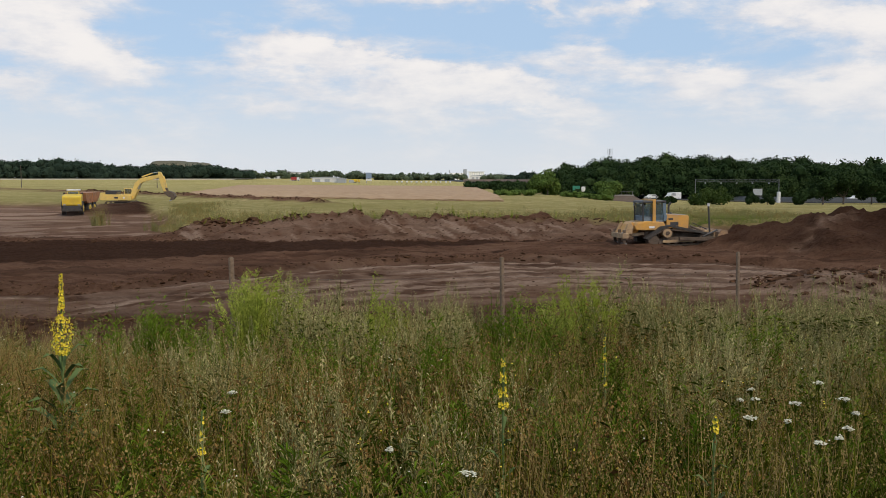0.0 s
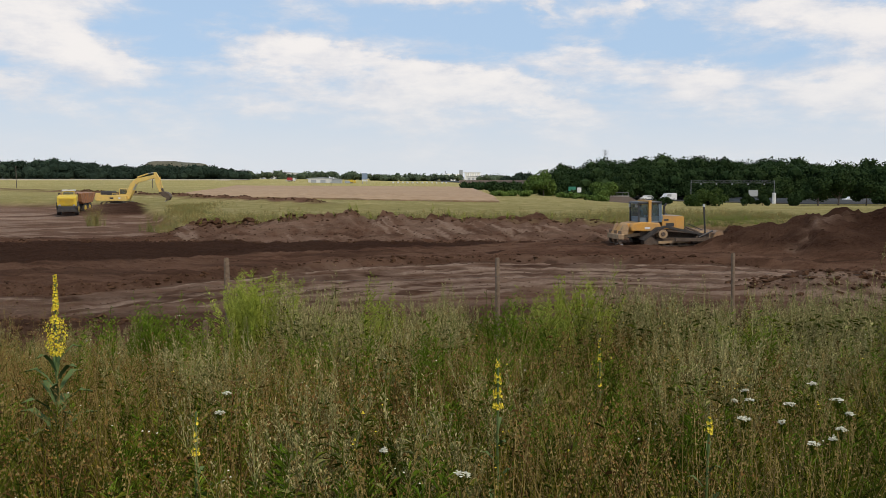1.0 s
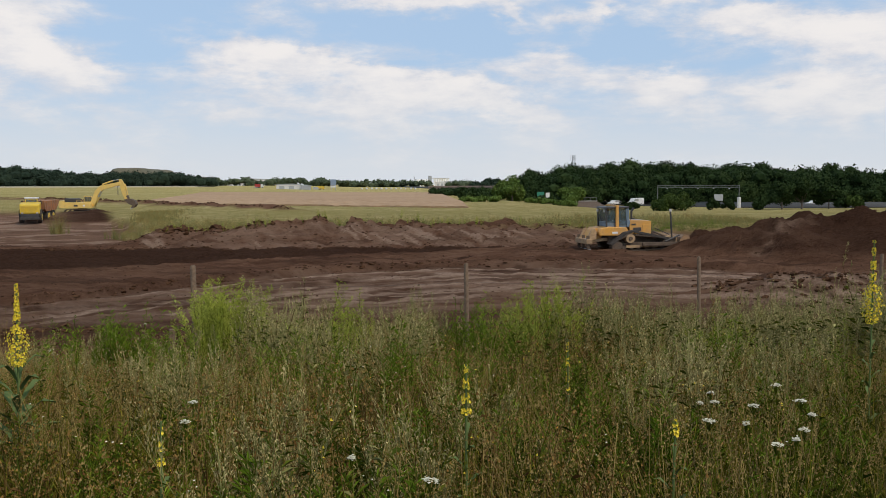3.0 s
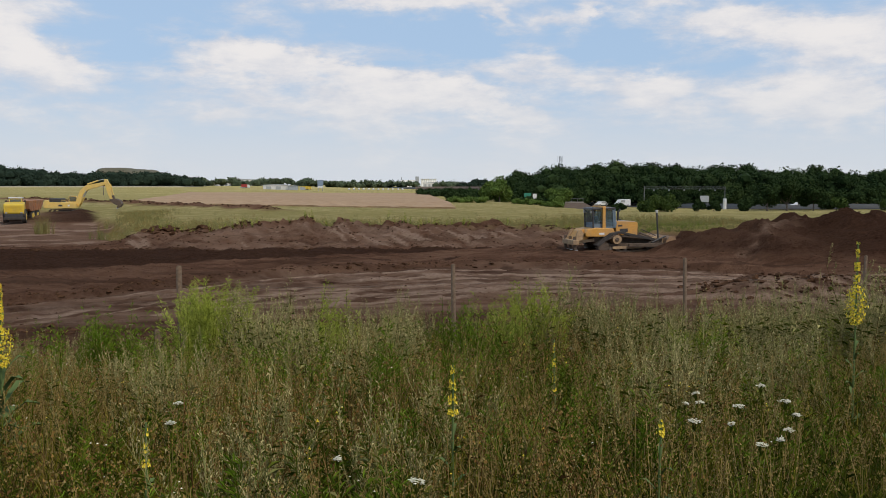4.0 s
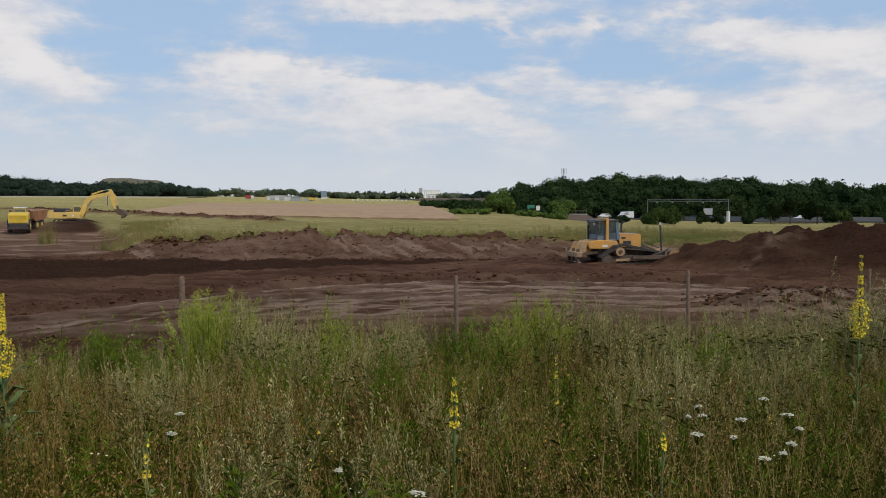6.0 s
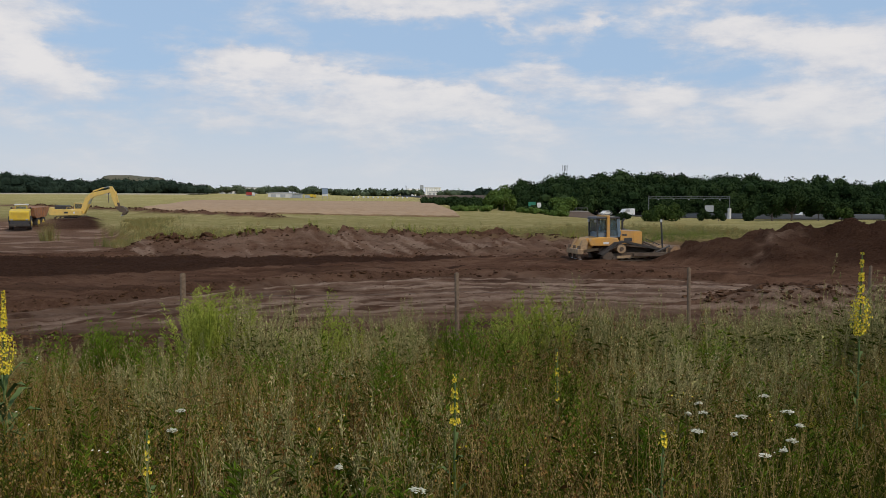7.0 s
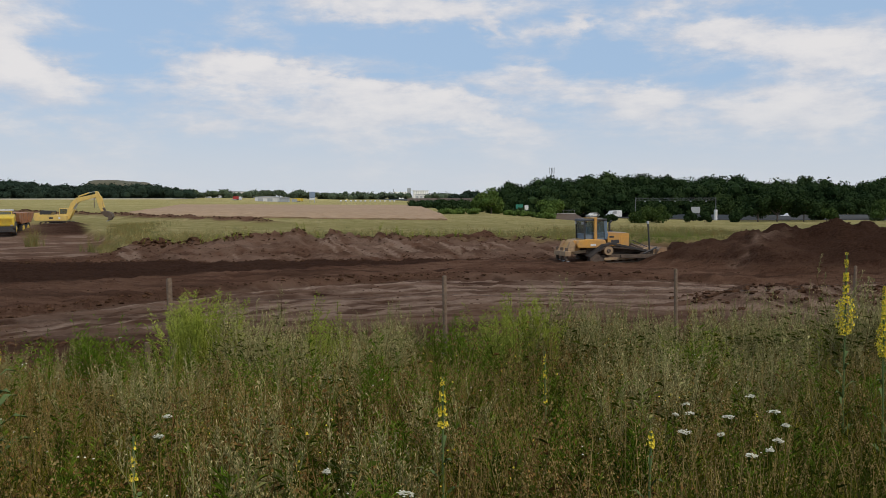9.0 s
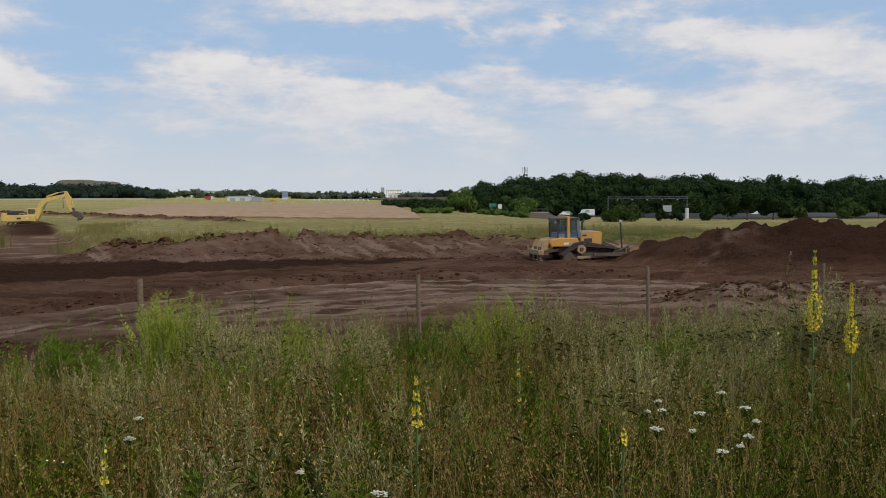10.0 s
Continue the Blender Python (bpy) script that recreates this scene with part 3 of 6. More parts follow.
def join(pieces):
    vs, fs, n = [], [], 0
    for v, f in pieces:
        vs.append(v)
        fs.append(f + n)
        n += len(v)
    return np.concatenate(vs), np.concatenate(fs)


def tree(name, x, y, w, h, mat, label, category, seed, leaves=2600, size=0.22, clear=0.12):
    rng = np.random.default_rng(seed)
    z = height(x, y)
    t = thing(name, pose(x, y, z), label, category, "trees and bushes before the motorway")
    bm = B()
    rod(bm, (0, 0, -0.2), (0.1, 0, h * 0.5), 0.045 * h ** 0.8, 0.02 * h ** 0.8, 8)
    for k in range(6):
        an = k * 1.05 + rng.uniform(0, 0.6)
        s = h * rng.uniform(0.15, 0.4)
        rod(bm, (0.05, 0, s), (math.cos(an) * w * 0.33, math.sin(an) * w * 0.33, s + h * 0.28), 0.02 * h ** 0.8, 0.006 * h, 6)
    part("trunk", bm, M_BARK, t)
    lobes = crown_lobes(rng, 0, 0, h * clear, w, h * (1 - clear), 9)
    v, f = join([cores(rng, lobes, 0.64), leaf_cloud(rng, lobes, int(leaves * 1.3), size)])
    link_mesh("crown", v, f, mat).parent = t
    return t


def wood(name, spots, mat, label, seed, leaves, size, category="wood", core=0.76):
    """A far wood: crowns that close up into one mass. spots: (x, y, width, height)."""
    rng = np.random.default_rng(seed)
    pieces = []
    for x, y, w, h in spots:
        z = height(x, y)
        lobes = crown_lobes(rng, x, y, z + 0.04 * h, w, 0.96 * h, 8)
        pieces += [cores(rng, lobes, core), leaf_cloud(rng, lobes, leaves, size)]
    v, f = join(pieces)
    tagged(link_mesh(name, v, f, mat), label, category, kind="stuff")


rng = np.random.default_rng(4)
spots = []
for row, (dy, hh) in enumerate(((0, 0.80), (9, 0.95), (19, 1.04), (30, 1.08))):
    x = 41 + row * 1.2
    while x < 250:
        base = 272 + 26 * (1 - step(x, 34, 60)) + dy
        hgt = 13.4 * hh * (0.62 + 0.40 * step(x, 38, 62)) * (1 - 0.09 * step(x, 105, 125)) * rng.uniform(0.80, 1.13)
        spots.append((float(x), float(base + rng.uniform(-2, 2)), rng.uniform(10, 14), float(hgt)))
        x += rng.uniform(4.5, 7.5)
spots += [(float(x), 268 + 26 * (1 - float(step(x, 34, 60))) + rng.uniform(-2, 1), rng.uniform(6, 9), rng.uniform(4, 6.5)) for x in np.arange(41, 250, 3.6)]
wood("wood", spots, M_TREE, "dense dark green broadleaf wood behind the motorway", 11, 1700, 0.36, core=0.66)
spots = []
for row in range(3):
    x = -480.0
    while x < -148:
        q = step(x, -252, -278)
        spots.append((x, 640 + 16 * row + rng.uniform(-4, 4), rng.uniform(14, 22), float((10.4 - 4 * step(x, -175, -150) + 4.6 * q) * rng.uniform(0.88, 1.06))))
        x += rng.uniform(8, 13)
spots += [(float(x), 634 + rng.uniform(-3, 3), rng.uniform(11, 15), rng.uniform(5, 9)) for x in np.arange(-480, -150, 6.5)]
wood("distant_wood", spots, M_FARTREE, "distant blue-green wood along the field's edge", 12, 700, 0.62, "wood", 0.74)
spots = []
x = -330.0
while x < 130:
    if not 24 < x < 62:
        spots.append((x, 1180 + rng.uniform(-30, 30), rng.uniform(14, 30), float(rng.uniform(6.0, 10.5))))
    x += rng.uniform(8, 17)
wood("treeline", spots, M_HAZETREE, "faint far line of trees on the horizon", 13, 240, 1.3)
spots = [(x, 262 + rng.uniform(-10, 18) + 0.5 * (28 - x), rng.uniform(3.5, 5), rng.uniform(2.0, 3.0)) for x in np.arange(9, 33, 1.7)]
spots += [(x, 224 + rng.uniform(-4, 4), rng.uniform(2.4, 4.2), rng.uniform(1.2, 2.2)) for x in np.arange(15, 44, 1.7)]
wood("hedge", [tuple(map(float, s)) for s in spots], M_TREE, "dark scrubby hedge below the bridge", 14, 420, 0.26, "hedge")
spots = [(40 + 3.6 * k + rng.uniform(-1, 1), 545 + 3 * k, rng.uniform(7, 10), (4.6, 5.4, 6.6, 8.8, 9.6, 9.2, 8.4)[k]) for k in range(7)]
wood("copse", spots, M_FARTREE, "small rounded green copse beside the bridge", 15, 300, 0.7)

spots = [(x, 180 + rng.uniform(-3, 3), rng.uniform(1.6, 2.6), rng.uniform(0.9, 1.5)) for x in np.arange(11.4, 19.5, 0.9)]
spots += [(x, 192 + rng.uniform(-3, 3), rng.uniform(1.8, 2.8), rng.uniform(0.9, 1.6)) for x in np.arange(26.5, 36.5, 1.2)]
wood("scrub", [tuple(map(float, s)) for s in spots], M_BUSH, "low light green scrub at the meadow's edge", 16, 420, 0.15, "scrub")
tree("bush", 23.9, 198, 6.8, 5.4, M_BUSH, "round leafy green bush at the meadow's edge", "bush", 21, 4200, 0.24, 0.02)
tree("bush", 41.6, 219, 6.4, 4.9, M_BUSH, "broad rounded green bush beside the motorway", "bush", 22, 3600, 0.24, 0.1)
tree("bush", 63.5, 210, 5.6, 4.2, M_MIDBUSH, "green bush standing below the sign gantry", "bush", 23, 2600, 0.24, 0.0)
tree("bush", 67.3, 211, 5.4, 4.4, M_MIDBUSH, "green bush standing below the sign gantry", "bush", 24, 2600, 0.24, 0.0)
tree("bush", 56.0, 214, 3.6, 2.5, M_TREE, "low dark bush beside the motorway", "bush", 25, 1200, 0.2, 0.0)
tree("bush", 75.5, 212, 2.8, 3.3, M_TREE, "pair of small dark bushes below a road sign", "bush", 26, 1200, 0.2, 0.0)
tree("bush", 79.5, 212, 2.9, 3.0, M_TREE, "pair of small dark bushes below a road sign", "bush", 27, 1200, 0.2, 0.0)
for k, (x, y, w, h, m) in enumerate(((94, 214, 7.0, 7.4, M_TREE), (100, 216, 8.0, 8.9, M_TREE), (106, 214, 6.5, 6.6, M_TREE), (111, 212, 4.5, 3.5, M_MIDBUSH), (88.5, 213, 4.0, 3.6, M_TREE),
                                     (127, 214, 7.0, 5.0, M_MIDBUSH), (136, 216, 8.0, 7.5, M_TREE))):
    tree("tree", x, y, w, h, m, "bushy green tree in front of the motorway" if m is M_MIDBUSH else "dark green tree in front of the motorway", "tree", 30 + k, 2800, 0.28, 0.08)


def hill():
    """A long flat-topped tip behind the distant wood."""
    xs, ys = np.linspace(-520, -230, 60), np.linspace(960, 1200, 30)
    X, Y = np.meshgrid(xs, ys)
    z = 25.0 * step(X, -284, -312) * step(X, -354, -336) * step(Y, 965, 1010) * step(Y, 1195, 1150) + 0.8 * fbm(X / 14, Y / 14, 3, 3) - 1
    i = np.arange(X.size).reshape(X.shape)
    q = np.stack([i[:-1, :-1], i[:-1, 1:], i[1:, 1:], i[1:, :-1]], -1).reshape(-1, 4)
    m = surface("dry_tip_grass", (0.105, 0.092, 0.058), (0.150, 0.128, 0.078), 0.95, 0, 0.02, 0.2, (0.055, 0.070, 0.040), 0.8)
    tagged(link_mesh("hill", np.stack([X, Y, z], -1).reshape(-1, 3), q, m, smooth=True), "flat-topped brownish hill behind the distant wood", "hill", kind="structure")


hill()


def stubble():
    xs, ys = np.linspace(-520, -135, 80), np.array([560.0, 600.0, 628.0])
    X, Y = np.meshgrid(xs, ys)
    low = relief(X, Y)[0]
    i = np.arange(X.size).reshape(X.shape)
    j = i + X.size
    q = [np.stack([i[:-1, :-1], i[:-1, 1:], i[1:, 1:], i[1:, :-1]], -1).reshape(-1, 4), np.stack([j[0, :-1], j[0, 1:], i[0, 1:], i[0, :-1]], -1)]
    v = np.concatenate([np.stack([X, Y, low + 0.55], -1).reshape(-1, 3), np.stack([X, Y, low - 0.3], -1).reshape(-1, 3)])
    m = surface("bleached_crop", (0.46, 0.41, 0.30), (0.56, 0.50, 0.38), 0.95, 0, 0.05, 0.5)
    tagged(link_mesh("crop_strip", v, q, m), "pale bleached strip of crop before the distant wood", "crop", kind="structure")


stubble()


# ---------------------------------------------------------------- far buildings, bridge, gantry, signs
M_SILO = surface("whitewashed_concrete", (0.92, 0.92, 0.91), (0.86, 0.86, 0.85), 0.8, 0, 0.1, 1.0, (0.70, 0.69, 0.67), 0.2)


def silo():
    t = thing("grain_silo", pose(40, 1500, height(40, 1500)), "distant white grain silo with a taller head house", "silo")
    for k in range(9):
        part("silo_tube", rod(B(), (8 + k * 3.0 - 2, 0, 0), (8 + k * 3.0 - 2, 0, 13.6), 1.55, None, 12), M_SILO, t)
    part("headhouse", box(B(), -5, 1, -4, 6, 0, 18.5, 0.2), M_GREY, t, "grey head house tower")
    part("storehouse", box(B(), -30, -5, -4, 8, 0, 12, 0.2), M_SILO, t)
    part("gallery", box(B(), 1, 32, -2, 2, 13.6, 14.6, 0.1), M_WHITE, t)
    for k in range(5):
        part("hatch", box(B(), -28 + k * 4, -26 + k * 4, -4.2, -4.0, 7, 9), M_GREY, t)
    part("vent", rod(B(), (-29, 0, 12), (-29, 0, 17), 0.8), M_GREY, t)


silo()


def warehouse(x, y, w, d, h, mat, label):
    t = thing("warehouse", pose(x, y, height(x, y)), label, "warehouse", "far sheds")
    part("wall", box(B(), -w / 2, w / 2, 0, d, -0.3, h, 0.05), mat, t)
    part("roof", prism(B(), [(-w / 2 - 0.3, h), (w / 2 + 0.3, h), (w / 2 + 0.3, h + 0.25), (0, h + 0.25 + 0.03 * w), (-w / 2 - 0.3, h + 0.25)], -0.3, d + 0.3), M_GREY, t)
    for k in range(max(2, int(w / 7))):
        part("gate", box(B(), -w / 2 + 2 + k * 6.5, -w / 2 + 5.5 + k * 6.5, -0.08, 0.02, 0, h * 0.7), M_GREY, t)


warehouse(-82, 600, 17, 12, 2.9, M_WHITE, "low white shed at the far side of the wheat")
warehouse(-70.5, 598, 6, 8, 2.6, M_GREY, "low grey shed beside a white one")
warehouse(-292, 1260, 34, 20, 11.5, M_WHITE, "pale distant factory shed above the trees")
warehouse(75, 1400, 60, 20, 7, M_WHITE, "long pale shed beside the grain silo")
warehouse(-235, 1290, 60, 20, 9, M_WHITE, "long low pale shed before the treeline")


def pylon_sign():
    t = thing("pylon_sign", pose(-48, 560, height(-48, 560)), "tall blue-grey advertising pylon beyond the wheat", "sign")
    part("pole", rod(B(), (-1.4, 0, 0), (-1.4, 0, 7), 0.2), M_GREY, t)
    part("pole", rod(B(), (1.4, 0, 0), (1.4, 0, 7), 0.2), M_GREY, t)
    part("panel", box(B(), -1.8, 1.8, -0.3, 0.3, 3.2, 7.0, 0.05), M_BLUEGREY, t)
    part("panel", box(B(), -1.8, 1.8, -0.36, 0.36, 1.8, 3.0, 0.05), M_WHITE, t, "white lower panel")


pylon_sign()


def lorry(x, y, turn, cab_mat, box_mat, label, length=13.2, size=1.0):
    t = thing("lorry", pose(x, y, height(x, y) + 0.14, 0, 0, turn) @ Matrix.Scale(size, 4), label, "lorry", "motorway traffic")
    part("trailer", box(B(), -length, -0.6, -1.25, 1.25, 1.15, 3.95, 0.04), box_mat, t)
    part("cab", prism(B(), [(0, 0.6), (2.3, 0.6), (2.35, 1.6), (2.1, 3.2), (1.5, 3.75), (0, 3.75)], -1.22, 1.22, 0.05), cab_mat, t)
    part("windscreen", prism(B(), [(2.30, 1.85), (2.36, 1.85), (2.16, 2.95), (2.10, 2.95)], -1.1, 1.1), M_GLASS, t)
    part("chassis", box(B(), -length + 0.3, 2.0, -0.5, 0.5, 0.7, 1.1), M_DARK, t)
    part("side_skirt", box(B(), -7.5, -1.5, -1.2, 1.2, 0.5, 1.1, 0.03), M_GREY, t)
    for wx in (1.4, -1.9, -length + 1.4, -length + 2.7, -length + 4.0):
        for s in (-1, 1):
            wh = part("wheel", rod(B(), (wx, s * 0.85, 0.5), (wx, s * 1.2, 0.5), 0.5, None, 16), M_BLACK, t)
            part("rim", rod(B(), (wx, s * 1.16, 0.5), (wx, s * 1.22, 0.5), 0.27, None, 12), M_STEEL, wh)


lorry(46.5, 352, 100, M_GREENSIGN, M_WHITE, "lorry with a white box trailer on the motorway", 8)
lorry(-103, 612, 0, M_WHITE, M_RED, "red box lorry parked beyond the wheat", 6, 0.7)
lorry(-60, 610, 0, M_TIPPER, M_TIPPER, "yellow lorry parked beyond the wheat", 6, 0.65)


def car(x, y, turn, mat, label, van=False):
    t = thing("van" if van else "car", pose(x, y, height(x, y) + 0.14, 0, 0, turn), label, "van" if van else "car", "motorway traffic")
    prof = ([(-2.5, 0.3), (2.5, 0.3), (2.5, 1.0), (1.9, 1.2), (1.2, 2.1), (-2.4, 2.2), (-2.5, 1.8)] if van else
            [(-2.2, 0.3), (2.2, 0.3), (2.2, 0.75), (1.1, 0.92), (0.5, 1.42), (-1.2, 1.45), (-1.9, 1.0), (-2.2, 0.9)])
    part("body", prism(B(), prof, -0.88, 0.88, 0.05), mat, t)
    win = [(1.75, 1.25), (1.2, 1.95), (-0.2, 1.95), (-0.2, 1.25)] if van else [(0.95, 0.95), (0.42, 1.36), (-1.1, 1.38), (-1.6, 1.02)]
    part("side_window", prism(B(), win, -0.9, -0.86), M_GLASS, t)
    part("side_window", prism(B(), win, 0.86, 0.9), M_GLASS, t)
    for wx in (-1.4, 1.4):
        for s in (-1, 1):
            wh = part("wheel", rod(B(), (wx, s * 0.7, 0.32), (wx, s * 0.9, 0.32), 0.32, None, 14), M_BLACK, t)
            part("rim", rod(B(), (wx, s * 0.88, 0.32), (wx, s * 0.915, 0.32), 0.2, None, 10), M_STEEL, wh)


car(78.5, 247, 205, M_WHITE, "white car on the motorway")
car(63, 262, 215, M_WHITE, "white car on the motorway behind the bushes")
car(67.5, 254, 210, M_WHITE, "white delivery van on the motorway", True)
car(116, 243, 185, M_WHITE, "white car on the motorway")
car(55, 318, 250, M_GREY, "grey car further along the motorway")


def bridge():
    y = 520
    t = thing("bridge", pose(48, y, 0), "brown girder road bridge over the motorway", "bridge")
    part("deck", box(B(), -36, 22, -5, 5, 1.9, 2.7, 0.05), M_BRIDGE, t)
    part("parapet", box(B(), -36, 22, -5.2, -5.0, 2.6, 3.5), M_BRIDGE, t)
    for x in (-34, -22, -10, 2, 14):
        part("pier", box(B(), x - 0.6, x + 0.6, -4, 4, height(48 + x, y) - 0.5, 1.9, 0.05), M_CONC, t)
    part("abutment", box(B(), 20, 30, -6, 6, height(75, y) - 0.5, 2.6, 0.1), M_CONC, t)


bridge()


def underpass():
    """Low brown retaining wall with a rail, where a track dips under the motorway."""
    t = thing("underpass", pose(46.2, 224, height(46.2, 224), 0, 0, -6), "brown retaining wall of an underpass beside the motorway", "underpass")
    part("retaining_wall", box(B(), -3.2, 3.0, 0, 0.5, -0.4, 1.5, 0.04), M_BRIDGE, t)
    part("coping", box(B(), -3.3, 3.1, -0.1, 0.6, 1.5, 1.72, 0.03), M_CONC, t, "pale concrete coping")
    for k in range(5):
        part("rail_post", box(B(), -3.0 + 1.45 * k, -2.9 + 1.45 * k, 0.2, 0.3, 1.72, 2.5), M_RAIL, t)
    part("hand_rail", box(B(), -3.1, 3.0, 0.2, 0.3, 2.42, 2.54, 0.02), M_RAIL, t)
    part("wing_wall", prism(B(), [(3.0, -0.4), (5.6, -0.4), (5.6, 0.2), (3.0, 1.5)], 0.1, 0.5, 0.03), M_BRIDGE, t)


underpass()


def bale(x, y):
    bm = rod(B(), (-0.6, 0, 0.62), (0.6, 0, 0.62), 0.62, None, 16)
    bmesh.ops.bevel(bm, geom=[e for e in bm.edges if abs(e.verts[0].co.x - e.verts[1].co.x) < 0.01], offset=0.06, segments=1, affect="EDGES")
    ob = part("wrapped_bale", bm, M_WHITE)
    ob.matrix_world = pose(x, y, height(x, y), 0, 0, 20)
    return tagged(ob, "white wrapped round bale lying in a far field", "bale", "row of bales")


first = bale(-34, 640)
for k in range(11):
    bx, by = -34 + 3.6 * (k + 1) + 0.6 * math.sin(3.1 * k), 640 + 1.2 * math.sin(1.7 * k)
    copy_thing(first, pose(bx, by, height(bx, by), 0, 0, 20 + 9 * k))


def gantry():
    a, b = Vector((69.5, 238.5, 0)), Vector((89.6, 231.0, 0))
    za, zb = height(a.x, a.y), height(b.x, b.y)
    t = thing("sign_gantry", pose(0, 0, 0), "grey lattice sign gantry spanning the motorway", "gantry")
    for p, z in ((a, za), (b, zb)):
        part("leg", rod(B(), (p.x, p.y, z - 0.2), (p.x, p.y, 4.0), 0.12, 0.10, 8), M_GANTRY, t)
    part("leg_casing", rod(B(), (b.x, b.y, zb), (b.x, b.y, zb + 2.9), 0.48, None, 10), M_WHITE, t, "white cladding round the leg's foot")
    bm = B()
    for z in (3.3, 3.85):
        rod(bm, (a.x, a.y, z), (b.x, b.y, z), 0.055, None, 6)
    for k in range(16):
        p, q = a.lerp(b, k / 16), a.lerp(b, (k + 1) / 16)
        rod(bm, (p.x, p.y, 3.3 if k % 2 else 3.85), (q.x, q.y, 3.85 if k % 2 else 3.3), 0.022, None, 6)
    part("lattice_beam", bm, M_GANTRY, t)
    for k in range(5):
        p = a.lerp(b, 0.12 + 0.19 * k)
        part("camera_box", box(B(), p.x - 0.14, p.x + 0.14, p.y - 0.3, p.y + 0.15, 2.85, 3.12, 0.03), M_GREY, t)


gantry()


def road_sign(x, y, w, z0, z1, mat, label):
    t = thing("road_sign", pose(x, y, height(x, y)), label, "sign", "signs beside the motorway")
    for s in (-0.35, 0.35):
        part("pole", rod(B(), (s * w, 0, 0), (s * w, 0, z1), 0.07, None, 6), M_RAIL, t)
    part("panel", box(B(), -w / 2, w / 2, -0.14, -0.07, z0, z1, 0.02), mat, t)


road_sign(82.5, 227, 2.4, 2.0, 3.7, M_GREY, "grey back of a motorway sign on two poles")
road_sign(36.9, 240, 2.0, 1.5, 2.8, M_GREENSIGN, "green motorway sign on two poles")
road_sign(38.9, 240, 1.1, 1.3, 2.8, M_WHITE, "white motorway sign beside a green one")


def mast():
    t = thing("radio_mast", pose(61, 318, height(61, 318)), "thin lattice radio mast above the wood", "mast")
    bm = B()
    for s in ((-0.4, -0.4), (0.4, -0.4), (0, 0.5)):
        rod(bm, (*s, 0), (*s, 17.0), 0.05, None, 6)
    for k in range(27):
        s, q = ((-0.4, -0.4), (0.4, -0.4), (0, 0.5))[k % 3], ((-0.4, -0.4), (0.4, -0.4), (0, 0.5))[(k + 1) % 3]
        rod(bm, (*s, k * 0.63), (*q, k * 0.63 + 0.63), 0.03, None, 5)
    part("lattice", bm, M_RAIL, t)
    for k in range(4):
        an = k * 1.57
        part("antenna", rod(B(), (0.9 * math.cos(an), 0.9 * math.sin(an), 15.0), (0.9 * math.cos(an), 0.9 * math.sin(an), 17.2), 0.08, None, 8), M_GREY, t)


mast()


def utility_pole(x, y, h):
    t = thing("utility_pole", pose(x, y, height(x, y)), "dark wooden pole standing in the meadow", "pole", "poles in the meadow")
    part("shaft", rod(B(), (0, 0, -0.3), (0, 0, h), 0.14, 0.1, 8), M_BARK, t)
    part("cap", rod(B(), (0, 0, h), (0, 0, h + 0.12), 0.13, 0.05, 8), M_DARK, t)


utility_pole(-146, 300, 7.5)
utility_pole(-99, 300, 5.2)
# ---------------------------------------------------------------- machines
def track_belt(profile, y0, y1, shoes, t, mat=None):
    """A crawler track: a closed belt along a side outline, with a grouser on each shoe."""
    pts = [Vector((x, 0, z)) for x, z in profile]
    n = len(pts)
    lens = [(pts[(i + 1) % n] - pts[i]).length for i in range(n)]
    total = sum(lens)
    belt = B()
    inner = []
    c = sum(pts, Vector()) / n
    outer_v, inner_v = [], []
    for p in pts:
        q = p + (c - p).normalized() * 0.09
        outer_v.append((p.x, p.z))
        inner_v.append((q.x, q.z))
    for ring in range(n):
        a, b = ring, (ring + 1) % n
        prism(belt, [outer_v[a], outer_v[b], inner_v[b], inner_v[a]], y0, y1)
    ob = part("track", belt, M_MUDDY, t, "muddy steel crawler track")
    for k in range(shoes):
        s = total * k / shoes
        i = 0
        while s > lens[i]:
            s -= lens[i]
            i = (i + 1) % n
        d = (pts[(i + 1) % n] - pts[i]).normalized()
        p = pts[i] + d * s
        nrm = Vector((d.z, 0, -d.x))
        if nrm.dot(p - c) < 0:
            nrm = -nrm
        m = Matrix.Translation(p + nrm * 0.03) @ Matrix(((d.x, 0, nrm.x, 0), (0, 1, 0, 0), (d.z, 0, nrm.z, 0), (0, 0, 0, 1)))
        bm = B()
        box(bm, -total / shoes * 0.42, total / shoes * 0.42, y0 - 0.01, y1 + 0.01, -0.02, 0.012)
        box(bm, -total / shoes * 0.42, -total / shoes * 0.28, y0 - 0.01, y1 + 0.01, 0.012, 0.06)
        bmesh.ops.transform(bm, matrix=m, verts=bm.verts)
        part("track_shoe", bm, M_MUDDY, ob)
    return ob


def arc(cx, cz, r, a0, a1, n):
    return [(cx + r * math.cos(radians(a0 + (a1 - a0) * k / n)), cz + r * math.sin(radians(a0 + (a1 - a0) * k / n))) for k in range(n + 1)]


